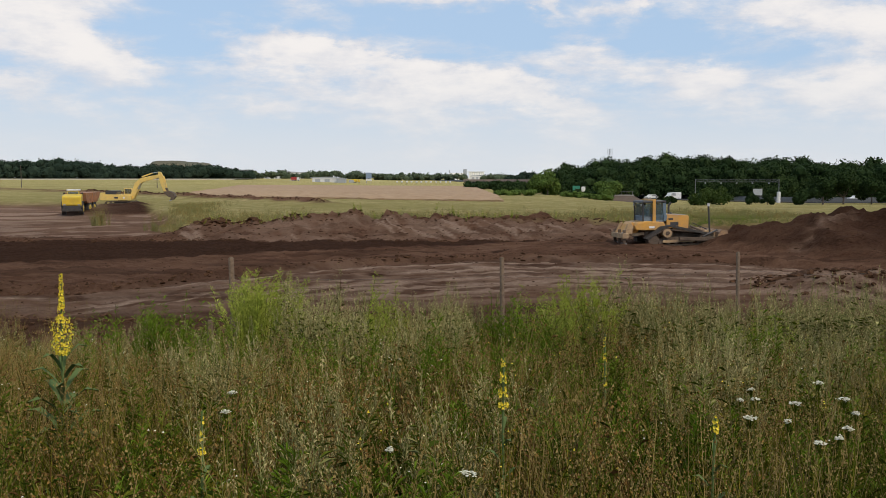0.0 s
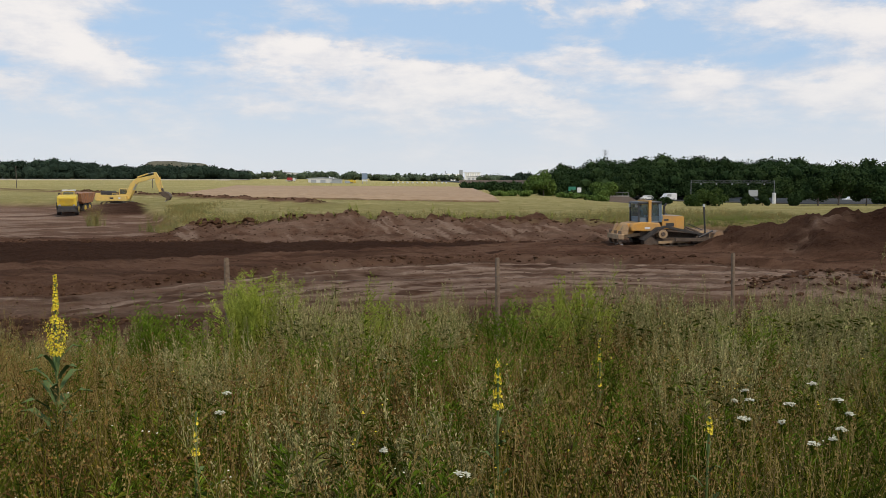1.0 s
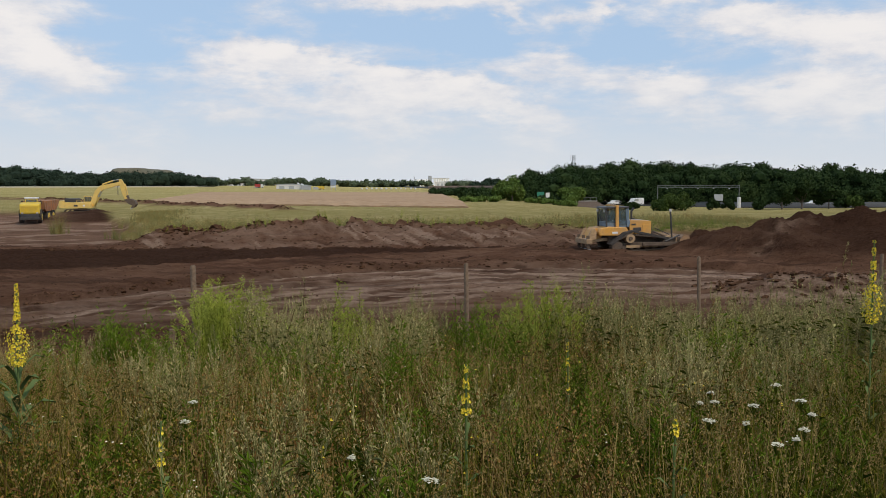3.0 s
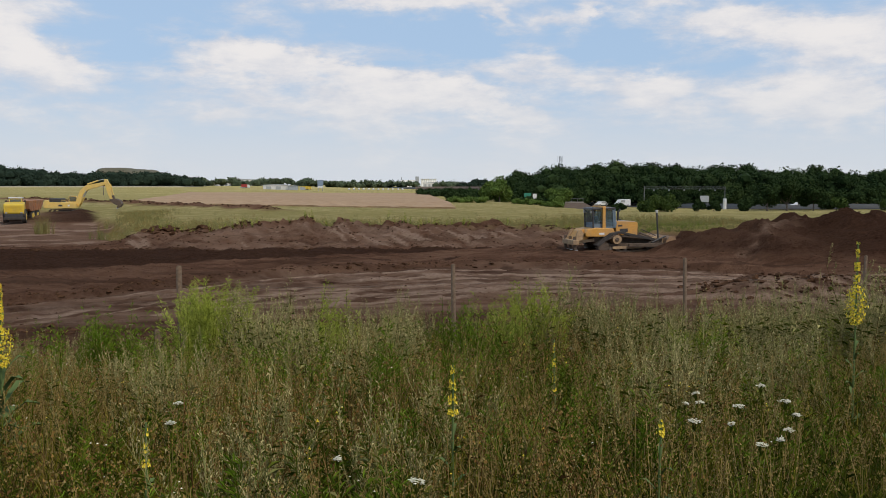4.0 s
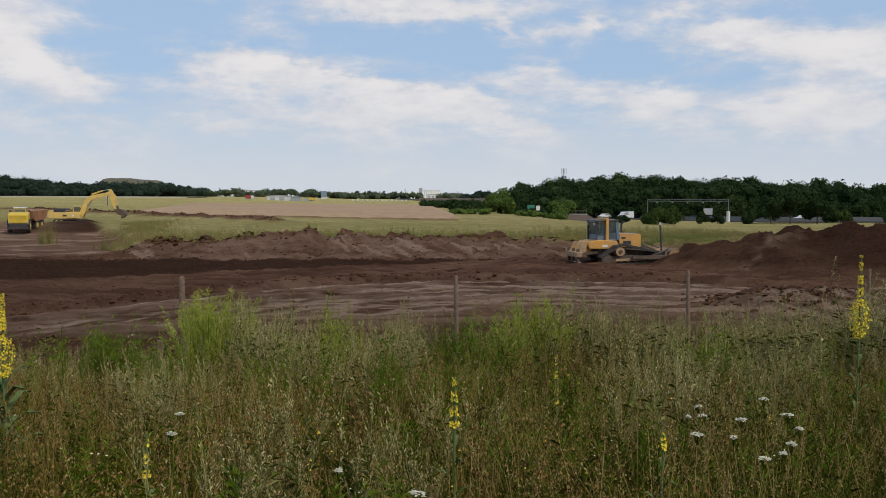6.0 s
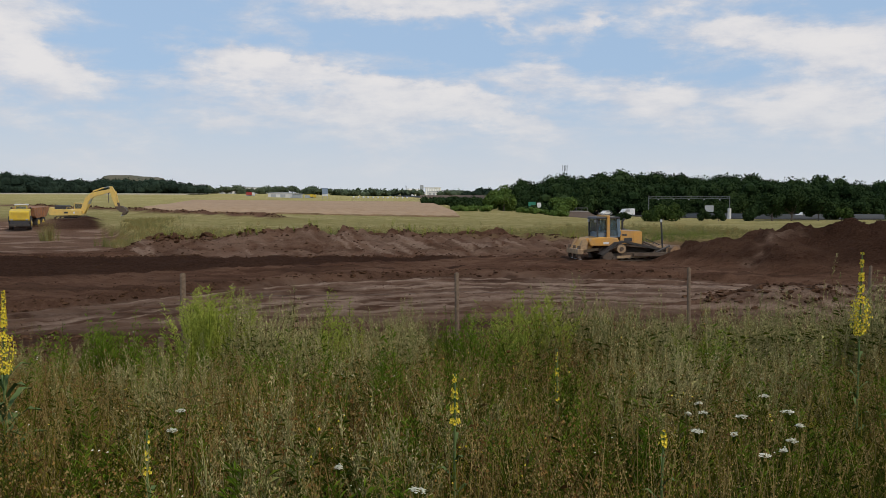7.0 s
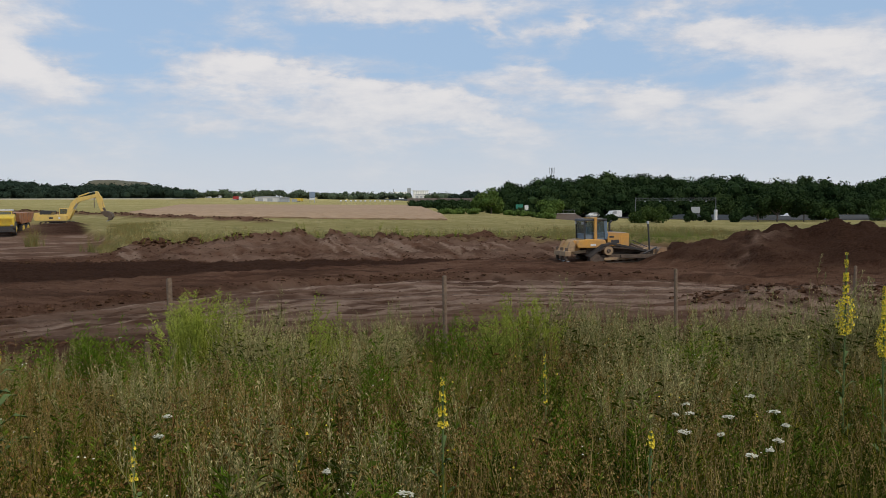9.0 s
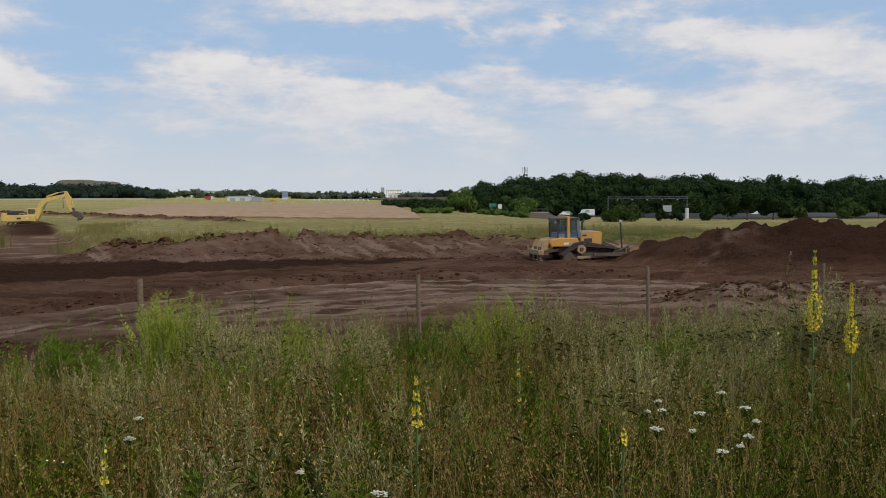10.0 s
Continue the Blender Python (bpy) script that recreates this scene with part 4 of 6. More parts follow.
def bulldozer(m):
    t = thing("bulldozer", m, "muddy yellow crawler bulldozer pushing soil, ripper at the rear", "bulldozer")
    for s in (-1, 1):
        y0, y1 = (0.72, 1.28) if s > 0 else (-1.28, -0.72)
        prof = arc(-0.42, 0.86, 0.36, 140, 45, 5) + arc(2.0, 0.42, 0.38, 62, -90, 8) + arc(-1.25, 0.40, 0.38, -90, -220, 7)
        track_belt(prof, y0, y1, 34, t)
        yo = y1 + 0.01 if s > 0 else y0 - 0.01
        w = part("sprocket", rod(B(), (-0.42, s * 0.75, 0.86), (-0.42, yo + s * 0.02, 0.86), 0.30, None, 22), M_DUSTY, t, "dusty tan drive sprocket")
        part("hub", rod(B(), (-0.42, yo, 0.86), (-0.42, yo + s * 0.08, 0.86), 0.15, 0.12, 14), M_MUDDY, w)
        for x, z, r in ((2.0, 0.42, 0.30), (-1.25, 0.40, 0.30)):
            part("idler", rod(B(), (x, s * 0.8, z), (x, s * 1.24, z), r, None, 18), M_MUDDY, t)
        for k in range(6):
            part("roller", rod(B(), (-0.85 + k * 0.5, s * 0.82, 0.24), (-0.85 + k * 0.5, s * 1.24, 0.24), 0.13, None, 12), M_MUDDY, t)
        part("track_frame", prism(B(), [(-1.2, 0.28), (2.0, 0.28), (2.0, 0.50), (0.2, 0.58), (-1.2, 0.52)], s * 0.9 - 0.12, s * 0.9 + 0.12, 0.02), M_MUDDY, t)
        part("guard", box(B(), -0.7, 1.4, s * 1.22 - 0.03, s * 1.22 + 0.03, 0.20, 0.38, 0.01), M_DUSTY, t, "mud-caked roller guard")
    part("belly", prism(B(), [(-1.7, 0.55), (1.9, 0.55), (1.9, 0.95), (-1.7, 1.15)], -0.7, 0.7, 0.03), M_MUDDY, t)
    hood = part("hood", prism(B(), [(0.15, 0.9), (1.74, 0.75), (1.80, 1.92), (1.72, 2.00), (0.15, 2.12)], -0.56, 0.56, 0.04), M_YELLOW, t)
    for s in (-1, 1):
        gr = part("grille", box(B(), 0.42, 1.02, s * 0.565 - 0.01, s * 0.565 + 0.01, 1.30, 1.56), M_DARK, hood, "dark slatted engine grille")
        part("side_door", box(B(), 1.12, 1.66, s * 0.565 - 0.012, s * 0.565 + 0.012, 0.95, 1.75, 0.008), M_YELLOW, hood)
        part("hand_rail", rod(B(), (0.3, s * 0.5, 2.14), (1.6, s * 0.5, 2.02), 0.02, None, 6), M_STEEL, hood)
        part("decal", box(B(), 0.30, 0.62, s * 0.566 - 0.012, s * 0.566 + 0.012, 1.72, 1.84), M_DARK, hood, "dark maker's mark, a plain bar")
    # bright strip stands in for the highlight along the hood
    part("hood_top", box(B(), 0.25, 1.62, -0.30, 0.30, 2.0, 2.035, 0.01, Matrix.Translation((0.9, 0, 2.0)) @ Matrix.Rotation(radians(5), 4, "Y") @ Matrix.Translation((-0.9, 0, -2.0))), M_STEEL, hood, "pale strip for the highlight on the hood top")
    part("radiator_grille", box(B(), 1.77, 1.82, -0.48, 0.48, 0.85, 1.80, 0.01), M_DARK, t)
    part("exhaust", rod(B(), (0.45, -0.25, 2.0), (0.45, -0.25, 2.75), 0.07, None, 10), M_DARK, t, "black exhaust stack")
    part("air_cleaner", rod(B(), (0.75, 0.2, 2.0), (0.75, 0.2, 2.2), 0.13, None, 12), M_DARK, t)
    part("exhaust_bend", rod(B(), (0.45, -0.25, 2.72), (0.62, -0.25, 2.92), 0.07, 0.075, 10), M_DARK, t)
    # operator's cabin
    cab = part("cab", prism(B(), [(-1.62, 1.62), (-0.02, 1.62), (0.14, 1.85), (0.14, 2.10), (-1.62, 2.05)], -0.72, 0.72, 0.03), M_CABIN, t, "blue-grey cabin with tinted glass")
    part("roof", prism(B(), [(-1.78, 2.95), (0.06, 2.95), (0.0, 3.08), (-1.72, 3.10)], -0.84, 0.84, 0.04), M_DARK, cab, "dark cabin roof")
    for x in (-1.66, -0.02):
        for s in (-1, 1):
            part("pillar", box(B(), x - 0.05, x + 0.05, s * 0.74 - 0.05, s * 0.74 + 0.05, 1.65, 2.96, 0.01), M_CABIN if x > -1 else M_DARK, cab)
    for s in (-1, 1):
        part("side_window", box(B(), -1.58, -1.02, s * 0.72 - 0.01, s * 0.72 + 0.01, 1.98, 2.9), M_GLASS, cab)
        part("door_window", box(B(), -0.74, -0.10, s * 0.72 - 0.01, s * 0.72 + 0.01, 1.75, 2.9), M_GLASS, cab)
        part("door_frame", prism(B(), [(-0.14, 1.66), (-0.02, 1.66), (-0.02, 2.92), (-0.20, 2.92)], s * 0.76 - 0.02, s * 0.76 + 0.02), M_CABIN, cab)
        part("rollover_post", prism(B(), [(-1.02, 1.55), (-0.80, 1.55), (-0.78, 3.10), (-0.98, 3.14)], s * 0.84 - 0.08, s * 0.84 + 0.08, 0.02), M_YELLOW, t, "yellow rollover post")
        part("work_light", box(B(), -1.80, -1.70, s * 0.6 - 0.1, s * 0.6 + 0.1, 2.72, 2.90, 0.02), M_STEEL, cab)
    part("rear_window", box(B(), -1.67, -1.65, -0.66, 0.66, 2.08, 2.92), M_GLASS, cab)
    part("front_window", box(B(), -0.03, 0.0, -0.66, 0.66, 2.1, 2.92), M_GLASS, cab)
    part("seat", prism(B(), [(-1.15, 1.6), (-0.6, 1.6), (-0.6, 1.8), (-1.0, 1.85), (-1.1, 2.5), (-1.22, 2.5)], -0.25, 0.25, 0.03), M_DARK, cab)
    part("rollover_bar", box(B(), -1.02, -0.76, -0.9, 0.9, 3.06, 3.20, 0.03), M_YELLOW, t)
    # tank, fenders and steps
    part("fuel_tank", prism(B(), [(-2.28, 1.12), (-0.4, 1.05), (-0.1, 1.30), (-0.25, 1.62), (-1.5, 1.72), (-2.2, 1.62), (-2.36, 1.40)], -1.02, 1.02, 0.06), M_YELLOW, t)
    for s in (-1, 1):
        part("fender", prism(B(), [(-1.62, 0.42), (-0.72, 1.18), (-0.2, 1.27), (2.15, 0.66), (2.15, 0.82), (-0.12, 1.41), (-0.82, 1.33), (-1.82, 0.52)], s * 1.0 - 0.3, s * 1.0 + 0.3, 0.01), M_BLACK, t)
        part("decal", box(B(), -1.35, -0.95, s * 1.02 - 0.012, s * 1.02 + 0.012, 1.22, 1.36), M_WHITE, t, "white marking, a plain bar")
        part("step", box(B(), 0.0, 0.5, s * 1.05 - 0.2, s * 1.05 + 0.2, 1.28, 1.33, 0.01), M_MUDDY, t)
    # ripper
    for s in (-1, 1):
        part("ripper_arm", prism(B(), [(-1.6, 0.95), (-1.6, 0.75), (-3.0, 0.62), (-3.0, 0.86)], s * 0.55 - 0.1, s * 0.55 + 0.1, 0.02), M_DUSTY, t)
        part("ripper_cylinder", rod(B(), (-1.75, s * 0.35, 1.5), (-2.95, s * 0.35, 0.95), 0.08, None, 10), M_YELLOW, t)
        part("cylinder_rod", rod(B(), (-2.6, s * 0.35, 1.1), (-3.1, s * 0.35, 0.88), 0.04, None, 8), M_STEEL, t)
    part("ripper_beam", box(B(), -3.25, -2.85, -1.05, 1.05, 0.58, 0.92, 0.04), M_DUSTY, t, "mud-caked yellow ripper beam")
    part("ripper_head", prism(B(), [(-3.05, 0.85), (-2.3, 0.80), (-1.95, 1.15), (-2.15, 1.40), (-2.42, 1.68), (-2.62, 1.52), (-2.86, 1.12)], -0.62, 0.62, 0.03), M_YELLOW, t)
    for y in (-0.85, 0.0, 0.85):
        sh = part("ripper_shank", prism(B(), [(-3.16, 1.15), (-2.98, 1.15), (-2.98, 0.35), (-2.84, 0.02), (-3.04, 0.06), (-3.18, 0.4)], y - 0.05, y + 0.05, 0.01), M_MUDDY, t)
        part("tooth", prism(B(), [(-3.1, 0.2), (-2.94, 0.24), (-2.74, -0.06), (-2.98, 0.0)], y - 0.07, y + 0.07), M_STEEL, sh, "worn bright tooth")
    # blade, arms and mast
    blade = part("blade", prism(B(), [(3.02, 0.0), (3.12, 0.0), (3.02, 0.22), (2.98, 0.48), (3.08, 0.78), (3.22, 0.96), (3.12, 0.98), (2.94, 0.80), (2.86, 0.48), (2.90, 0.22)], -1.65, 1.65, 0.01), M_BLADE, t, "mud-scraped yellow push blade")
    part("soil_load", prism(B(), [(3.1, 0.0), (4.2, 0.0), (3.75, 0.35), (3.35, 0.72), (3.06, 0.78), (3.0, 0.4)], -1.6, 1.6, 0.12), M_CLOD, blade, "dark soil pushed by the blade")
    for s in (-1, 1):
        part("end_plate", prism(B(), [(2.62, 0.05), (3.30, 0.0), (3.45, 0.4), (3.32, 0.98), (2.92, 0.96), (2.70, 0.62)], s * 1.66 - 0.03, s * 1.66 + 0.03, 0.008), M_BLADE, blade)
        part("push_arm", prism(B(), [(0.3, 0.34), (2.9, 0.22), (2.9, 0.50), (0.3, 0.56)], s * 1.42 - 0.09, s * 1.42 + 0.09, 0.02), M_MUDDY, t)
        part("lift_cylinder", rod(B(), (1.35, s * 0.62, 1.25), (2.3, s * 0.62, 0.80), 0.07, None, 10), M_MUDDY, t)
        part("cylinder_rod", rod(B(), (2.25, s * 0.62, 0.82), (2.9, s * 0.62, 0.50), 0.035, None, 8), M_STEEL, t)
        part("tilt_brace", rod(B(), (1.9, s * 1.3, 0.55), (2.88, s * 1.2, 0.95), 0.06, None, 10), M_DARK, t)
    part("cutting_edge", box(B(), 3.04, 3.10, -1.64, 1.64, -0.04, 0.16, 0.005), M_STEEL, blade)
    for s in (-1, 1):
        part("ripper_lug", prism(B(), [(-3.1, 0.85), (-2.55, 0.85), (-2.42, 1.30), (-2.62, 1.62), (-2.82, 1.55), (-2.98, 1.15)], s * 0.75 - 0.07, s * 0.75 + 0.07, 0.02), M_DUSTY, t, "mud-caked ripper lug")
        part("blade_yoke", prism(B(), [(2.05, 0.5), (2.85, 0.45), (2.85, 0.88), (2.5, 1.02), (2.1, 0.85)], s * 0.85 - 0.1, s * 0.85 + 0.1, 0.02), M_DUSTY, t)
    part("cross_frame", box(B(), 2.1, 2.75, -1.0, 1.0, 0.42, 0.82, 0.05), M_MUDDY, t)
    mst = part("mast", rod(B(), (2.50, -0.95, 0.60), (2.42, -0.95, 2.62), 0.055, None, 10), M_DARK, t, "black machine-control mast")
    part("receiver", rod(B(), (2.42, -0.95, 2.62), (2.41, -0.95, 2.80), 0.07, None, 12), M_WHITE, mst, "white receiver")
    part("hose", rod(B(), (1.9, 0.3, 1.4), (2.86, 0.1, 0.9), 0.03, None, 8), M_BLACK, t)
    # the cabin and the hood are squeezed lengthwise to fit the camera's view
    for ob in t.children_recursive:
        if ob.type == "MESH":
            co = np.empty(len(ob.data.vertices) * 3, dtype=np.float32)
            ob.data.vertices.foreach_get("co", co)
            co = co.reshape(-1, 3)
            if co[:, 2].mean() > 1.2 and co[:, 0].min() > -2.4 and co[:, 0].max() < 1.95:
                co[:, 0] = np.interp(co[:, 0], (-3.3, -1.8, 0.1, 1.8, 2.9), (-3.3, -1.92, -0.24, 1.30, 2.9))
                ob.data.vertices.foreach_set("co", co.ravel())
                ob.data.update()
    return t


dz = height(14.0, 54.0)
bulldozer(pose(13.98, 54.0, dz + 0.03, 0, -1.5, 9) @ Matrix.Diagonal((0.99, 0.94, 0.89, 1)))


def excavator(m):
    t = thing("excavator", m, "yellow crawler excavator with a bent boom behind a soil mound", "excavator")
    for s in (-1, 1):
        y0, y1 = s * 1.3 - 0.3, s * 1.3 + 0.3
        track_belt(arc(1.9, 0.5, 0.46, 90, -90, 8) + arc(-1.9, 0.5, 0.46, -90, -270, 8), y0, y1, 30, t)
        part("track_frame", box(B(), -1.8, 1.8, s * 1.3 - 0.2, s * 1.3 + 0.2, 0.3, 0.75, 0.05), M_MUDDY, t)
        for k in range(6):
            part("roller", rod(B(), (-1.4 + k * 0.56, s * 1.05, 0.2), (-1.4 + k * 0.56, s * 1.55, 0.2), 0.13, None, 10), M_MUDDY, t)
    part("carbody", box(B(), -1.0, 1.0, -1.1, 1.1, 0.5, 0.95, 0.08), M_DARK, t)
    part("slew_ring", rod(B(), (0, 0, 0.9), (0, 0, 1.15), 0.75, None, 24), M_DARK, t)
    up = part("upper_body", prism(B(), [(-2.9, 1.15), (1.7, 1.15), (1.7, 1.95), (-0.6, 2.10), (-2.75, 2.15), (-3.0, 1.8)], -1.4, 1.4, 0.05), M_DIGGER, t)
    part("counterweight", prism(B(), [(-3.15, 1.2), (-2.4, 1.15), (-2.4, 2.40), (-3.05, 2.40), (-3.25, 1.8)], -1.42, 1.42, 0.1), M_DIGGER, t)
    part("engine_hood", box(B(), -2.38, -0.55, -1.1, 1.2, 2.1, 2.72, 0.08), M_DARK, t, "black engine hood")
    part("exhaust", rod(B(), (-1.6, 0.4, 2.3), (-1.6, 0.4, 2.75), 0.07, None, 8), M_DARK, t)
    part("decal", box(B(), -0.9, -0.3, -1.42, -1.40, 1.45, 1.72), M_DARK, up, "dark marking, a plain bar")
    part("decal", box(B(), 0.5, 0.8, -1.42, -1.40, 1.45, 1.72), M_WHITE, up, "white warning plate")
    part("hand_rail", rod(B(), (-0.5, -1.3, 2.35), (0.3, -1.3, 2.35), 0.025, None, 6), M_DIGGER, up)
    for x in (-0.5, 0.3):
        part("rail_post", rod(B(), (x, -1.3, 1.9), (x, -1.3, 2.35), 0.025, None, 6), M_DIGGER, up)
    cab = part("cab", prism(B(), [(0.1, 1.85), (1.55, 1.85), (1.62, 2.2), (1.35, 3.08), (0.15, 3.12)], 0.42, 1.38, 0.05), M_DIGGER, t)
    part("side_window", prism(B(), [(0.25, 2.2), (1.5, 2.2), (1.28, 2.98), (0.25, 3.0)], 0.39, 0.415), M_GLASS, cab)
    part("side_window", prism(B(), [(0.25, 2.2), (1.5, 2.2), (1.28, 2.98), (0.25, 3.0)], 1.385, 1.41), M_GLASS, cab)
    part("windscreen", prism(B(), [(1.60, 2.25), (1.66, 2.25), (1.42, 3.0), (1.38, 3.0)], 0.5, 1.3), M_GLASS, cab)
    boom = part("boom", prism(B(), [(1.2, 1.55), (1.75, 1.45), (2.6, 3.35), (3.3, 4.05), (6.0, 4.85), (6.15, 5.2), (5.9, 5.35), (3.0, 4.75), (2.1, 3.95), (1.4, 2.2)], -0.3, 0.3, 0.03), M_DIGGER, t)
    for s in (-1, 1):
        part("boom_cylinder", rod(B(), (1.8, s * 0.42, 1.4), (2.6, s * 0.42, 2.9), 0.12, None, 10), M_DIGGER, t)
        part("cylinder_rod", rod(B(), (2.6, s * 0.42, 2.9), (3.05, s * 0.42, 3.9), 0.06, None, 8), M_STEEL, t)
    part("stick_cylinder", rod(B(), (3.2, 0, 4.95), (4.9, 0, 5.55), 0.11, None, 10), M_DIGGER, t)
    part("cylinder_rod", rod(B(), (4.9, 0, 5.55), (5.9, 0, 5.75), 0.06, None, 8), M_STEEL, t)
    stick = part("stick", prism(B(), [(5.85, 5.8), (6.25, 5.75), (6.75, 4.8), (7.0, 2.45), (6.75, 2.35), (6.25, 3.6), (5.85, 5.0)], -0.22, 0.22, 0.03), M_DIGGER, t)
    part("bucket_cylinder", rod(B(), (6.75, 0, 5.0), (7.15, 0, 3.2), 0.09, None, 10), M_DIGGER, t)
    part("link", prism(B(), [(6.9, 3.1), (7.2, 3.2), (7.4, 2.6), (7.2, 2.5)], -0.25, 0.25, 0.01), M_MUDDY, t)
    bucket = part("bucket", prism(B(), [(6.65, 2.55), (7.6, 2.65), (8.3, 2.35), (8.55, 1.75), (8.2, 1.25), (7.75, 1.15), (7.9, 1.6), (7.4, 1.75)], -0.72, 0.72, 0.03), M_MUDDY, t, "dark muddy digging bucket")
    for k in range(5):
        y = -0.6 + 0.3 * k
        part("tooth", prism(B(), [(7.72, 1.24), (7.9, 1.2), (7.55, 0.98)], y - 0.05, y + 0.05), M_STEEL, bucket)
    return t


ez = height(-43.9, 118.5)
excavator(pose(-43.9, 118.5, ez, 0, 0, 4) @ Matrix.Scale(0.84, 4))


def truck_wheel(t, x, y, s, r, w):
    wh = part("wheel", rod(B(), (x, y, r), (x, y + s * w, r), r, None, 20), M_BLACK, t)
    part("rim", rod(B(), (x, y + s * w, r), (x, y + s * (w + 0.03), r), r * 0.55, r * 0.5, 14), M_TIPPER, wh)


def dump_truck(m, bend):
    """Articulated dumper: the front unit along +x, the skip unit behind it, swung by bend degrees."""
    t = thing("dump_truck", m, "articulated dump truck with yellow bonnet and rusty orange skip", "dump truck")
    bonnet = part("bonnet", prism(B(), [(0.9, 1.25), (2.9, 1.2), (3.0, 1.35), (2.95, 2.35), (2.75, 2.52), (0.9, 2.75)], -1.2, 1.2, 0.07), M_TIPPER, t, "bright yellow bonnet")
    for k in range(6):
        part("slat", box(B(), 2.97, 3.02, -0.95, 0.95, 1.45 + k * 0.14, 1.51 + k * 0.14), M_TIPPER, bonnet)
    part("grille", box(B(), 2.8, 3.02, -1.1, 1.1, 0.72, 1.2, 0.04), M_DARK, t, "black grille below the bonnet")
    part("bumper", box(B(), 2.7, 3.1, -1.25, 1.25, 0.45, 0.75, 0.05), M_BLACK, t)
    for s in (-1, 1):
        part("head_lamp", box(B(), 3.0, 3.06, s * 0.9 - 0.15, s * 0.9 + 0.15, 1.25, 1.42, 0.02), M_STEEL, t)
        truck_wheel(t, 1.7, s * 0.85, s, 0.80, 0.5)
        part("mudguard", prism(B(), arc(1.7, 0.8, 1.02, 10, 170, 8) + arc(1.7, 0.8, 0.96, 170, 10, 8), s * 1.1 - 0.28, s * 1.1 + 0.28), M_BLACK, t)
    part("front_chassis", box(B(), -0.8, 2.8, -0.5, 0.5, 0.7, 1.2, 0.04), M_DARK, t)
    cab = part("cab", prism(B(), [(-0.7, 1.25), (0.9, 1.25), (0.9, 2.3), (0.62, 3.2), (-0.62, 3.2)], -0.75, 0.75, 0.05), M_TIPPER, t)
    part("roof", box(B(), -0.72, 0.72, -0.85, 0.85, 3.2, 3.38, 0.05), M_WHITE, cab, "white cab roof")
    part("windscreen", prism(B(), [(0.92, 2.35), (0.95, 2.35), (0.68, 3.12), (0.64, 3.12)], -0.66, 0.66), M_GLASS, cab)
    for s in (-1, 1):
        part("side_window", prism(B(), [(-0.5, 2.1), (0.8, 2.1), (0.55, 3.1), (-0.5, 3.1)], s * 0.76 - 0.012, s * 0.76 + 0.012), M_GLASS, cab)
        part("mirror", box(B(), 0.75, 0.82, s * 1.15 - 0.12, s * 1.15 + 0.12, 2.5, 2.95, 0.02), M_BLACK, cab)
    turn = pose(-1.2, 0, 0, 0, 0, bend)

    def rear(name, bm, mat, parent, label=""):
        bmesh.ops.transform(bm, matrix=turn, verts=bm.verts)
        return part(name, bm, mat, parent, label)
    skip = rear("skip", prism(B(), [(-5.6, 2.25), (-4.6, 1.55), (-0.9, 1.4), (-0.4, 1.7), (-0.1, 2.85), (-5.9, 2.95)], -1.45, 1.45, 0.05), M_RUST, t, "rust-worn orange tipping skip")
    for k in range(5):
        for s in (-1, 1):
            rear("rib", box(B(), -4.6 + k * 0.9, -4.44 + k * 0.9, s * 1.48 - 0.05, s * 1.48 + 0.05, 1.6, 2.85, 0.01), M_RUST, skip)
    rear("rear_chassis", box(B(), -5.0, 1.0, -0.5, 0.5, 0.85, 1.3, 0.05), M_DARK, t)
    for x in (-2.0, -3.8):
        for s in (-1, 1):
            wh = rear("wheel", rod(B(), (x, s * 0.85, 0.8), (x, s * 1.35, 0.8), 0.8, None, 20), M_BLACK, t)
            rear("rim", rod(B(), (x, s * 1.35, 0.8), (x, s * 1.38, 0.8), 0.42, 0.38, 14), M_TIPPER, wh)
    return t


dump_truck(pose(-42.1, 98.7, height(-42.1, 98.7), 0, 0, 287) @ Matrix.Scale(0.83, 4), -14)

# ---------------------------------------------------------------- fence
POSTS = ((-3.015, 12.3, 0.6), (0.913, 13.0, -1.0), (4.80, 13.9, 1.2), (8.30, 14.8, 0.8))


def fence_post(x, y, lean, top, r):
    z = height(x, y)
    bm = rod(B(), (0, 0, -0.3), (0, 0, top - z), r, r * 0.93, 14)
    bmesh.ops.bevel(bm, geom=[e for e in bm.edges if all(v.co.z > 0.5 for v in e.verts)], offset=0.012, segments=2, affect="EDGES")
    ob = part("fence_post", bm, M_POST)
    ob.matrix_world = pose(x, y, z, 0, lean, 40 * x)
    tagged(ob, "weathered round wooden fence post among tall weeds", "post", "fence posts")


TOPS = (3.27, 3.21, 3.21, 3.16)
for (x, y, lean), top, r in zip(POSTS, TOPS, (0.042, 0.036, 0.031, 0.030)):
    fence_post(x, y, lean, top, r)


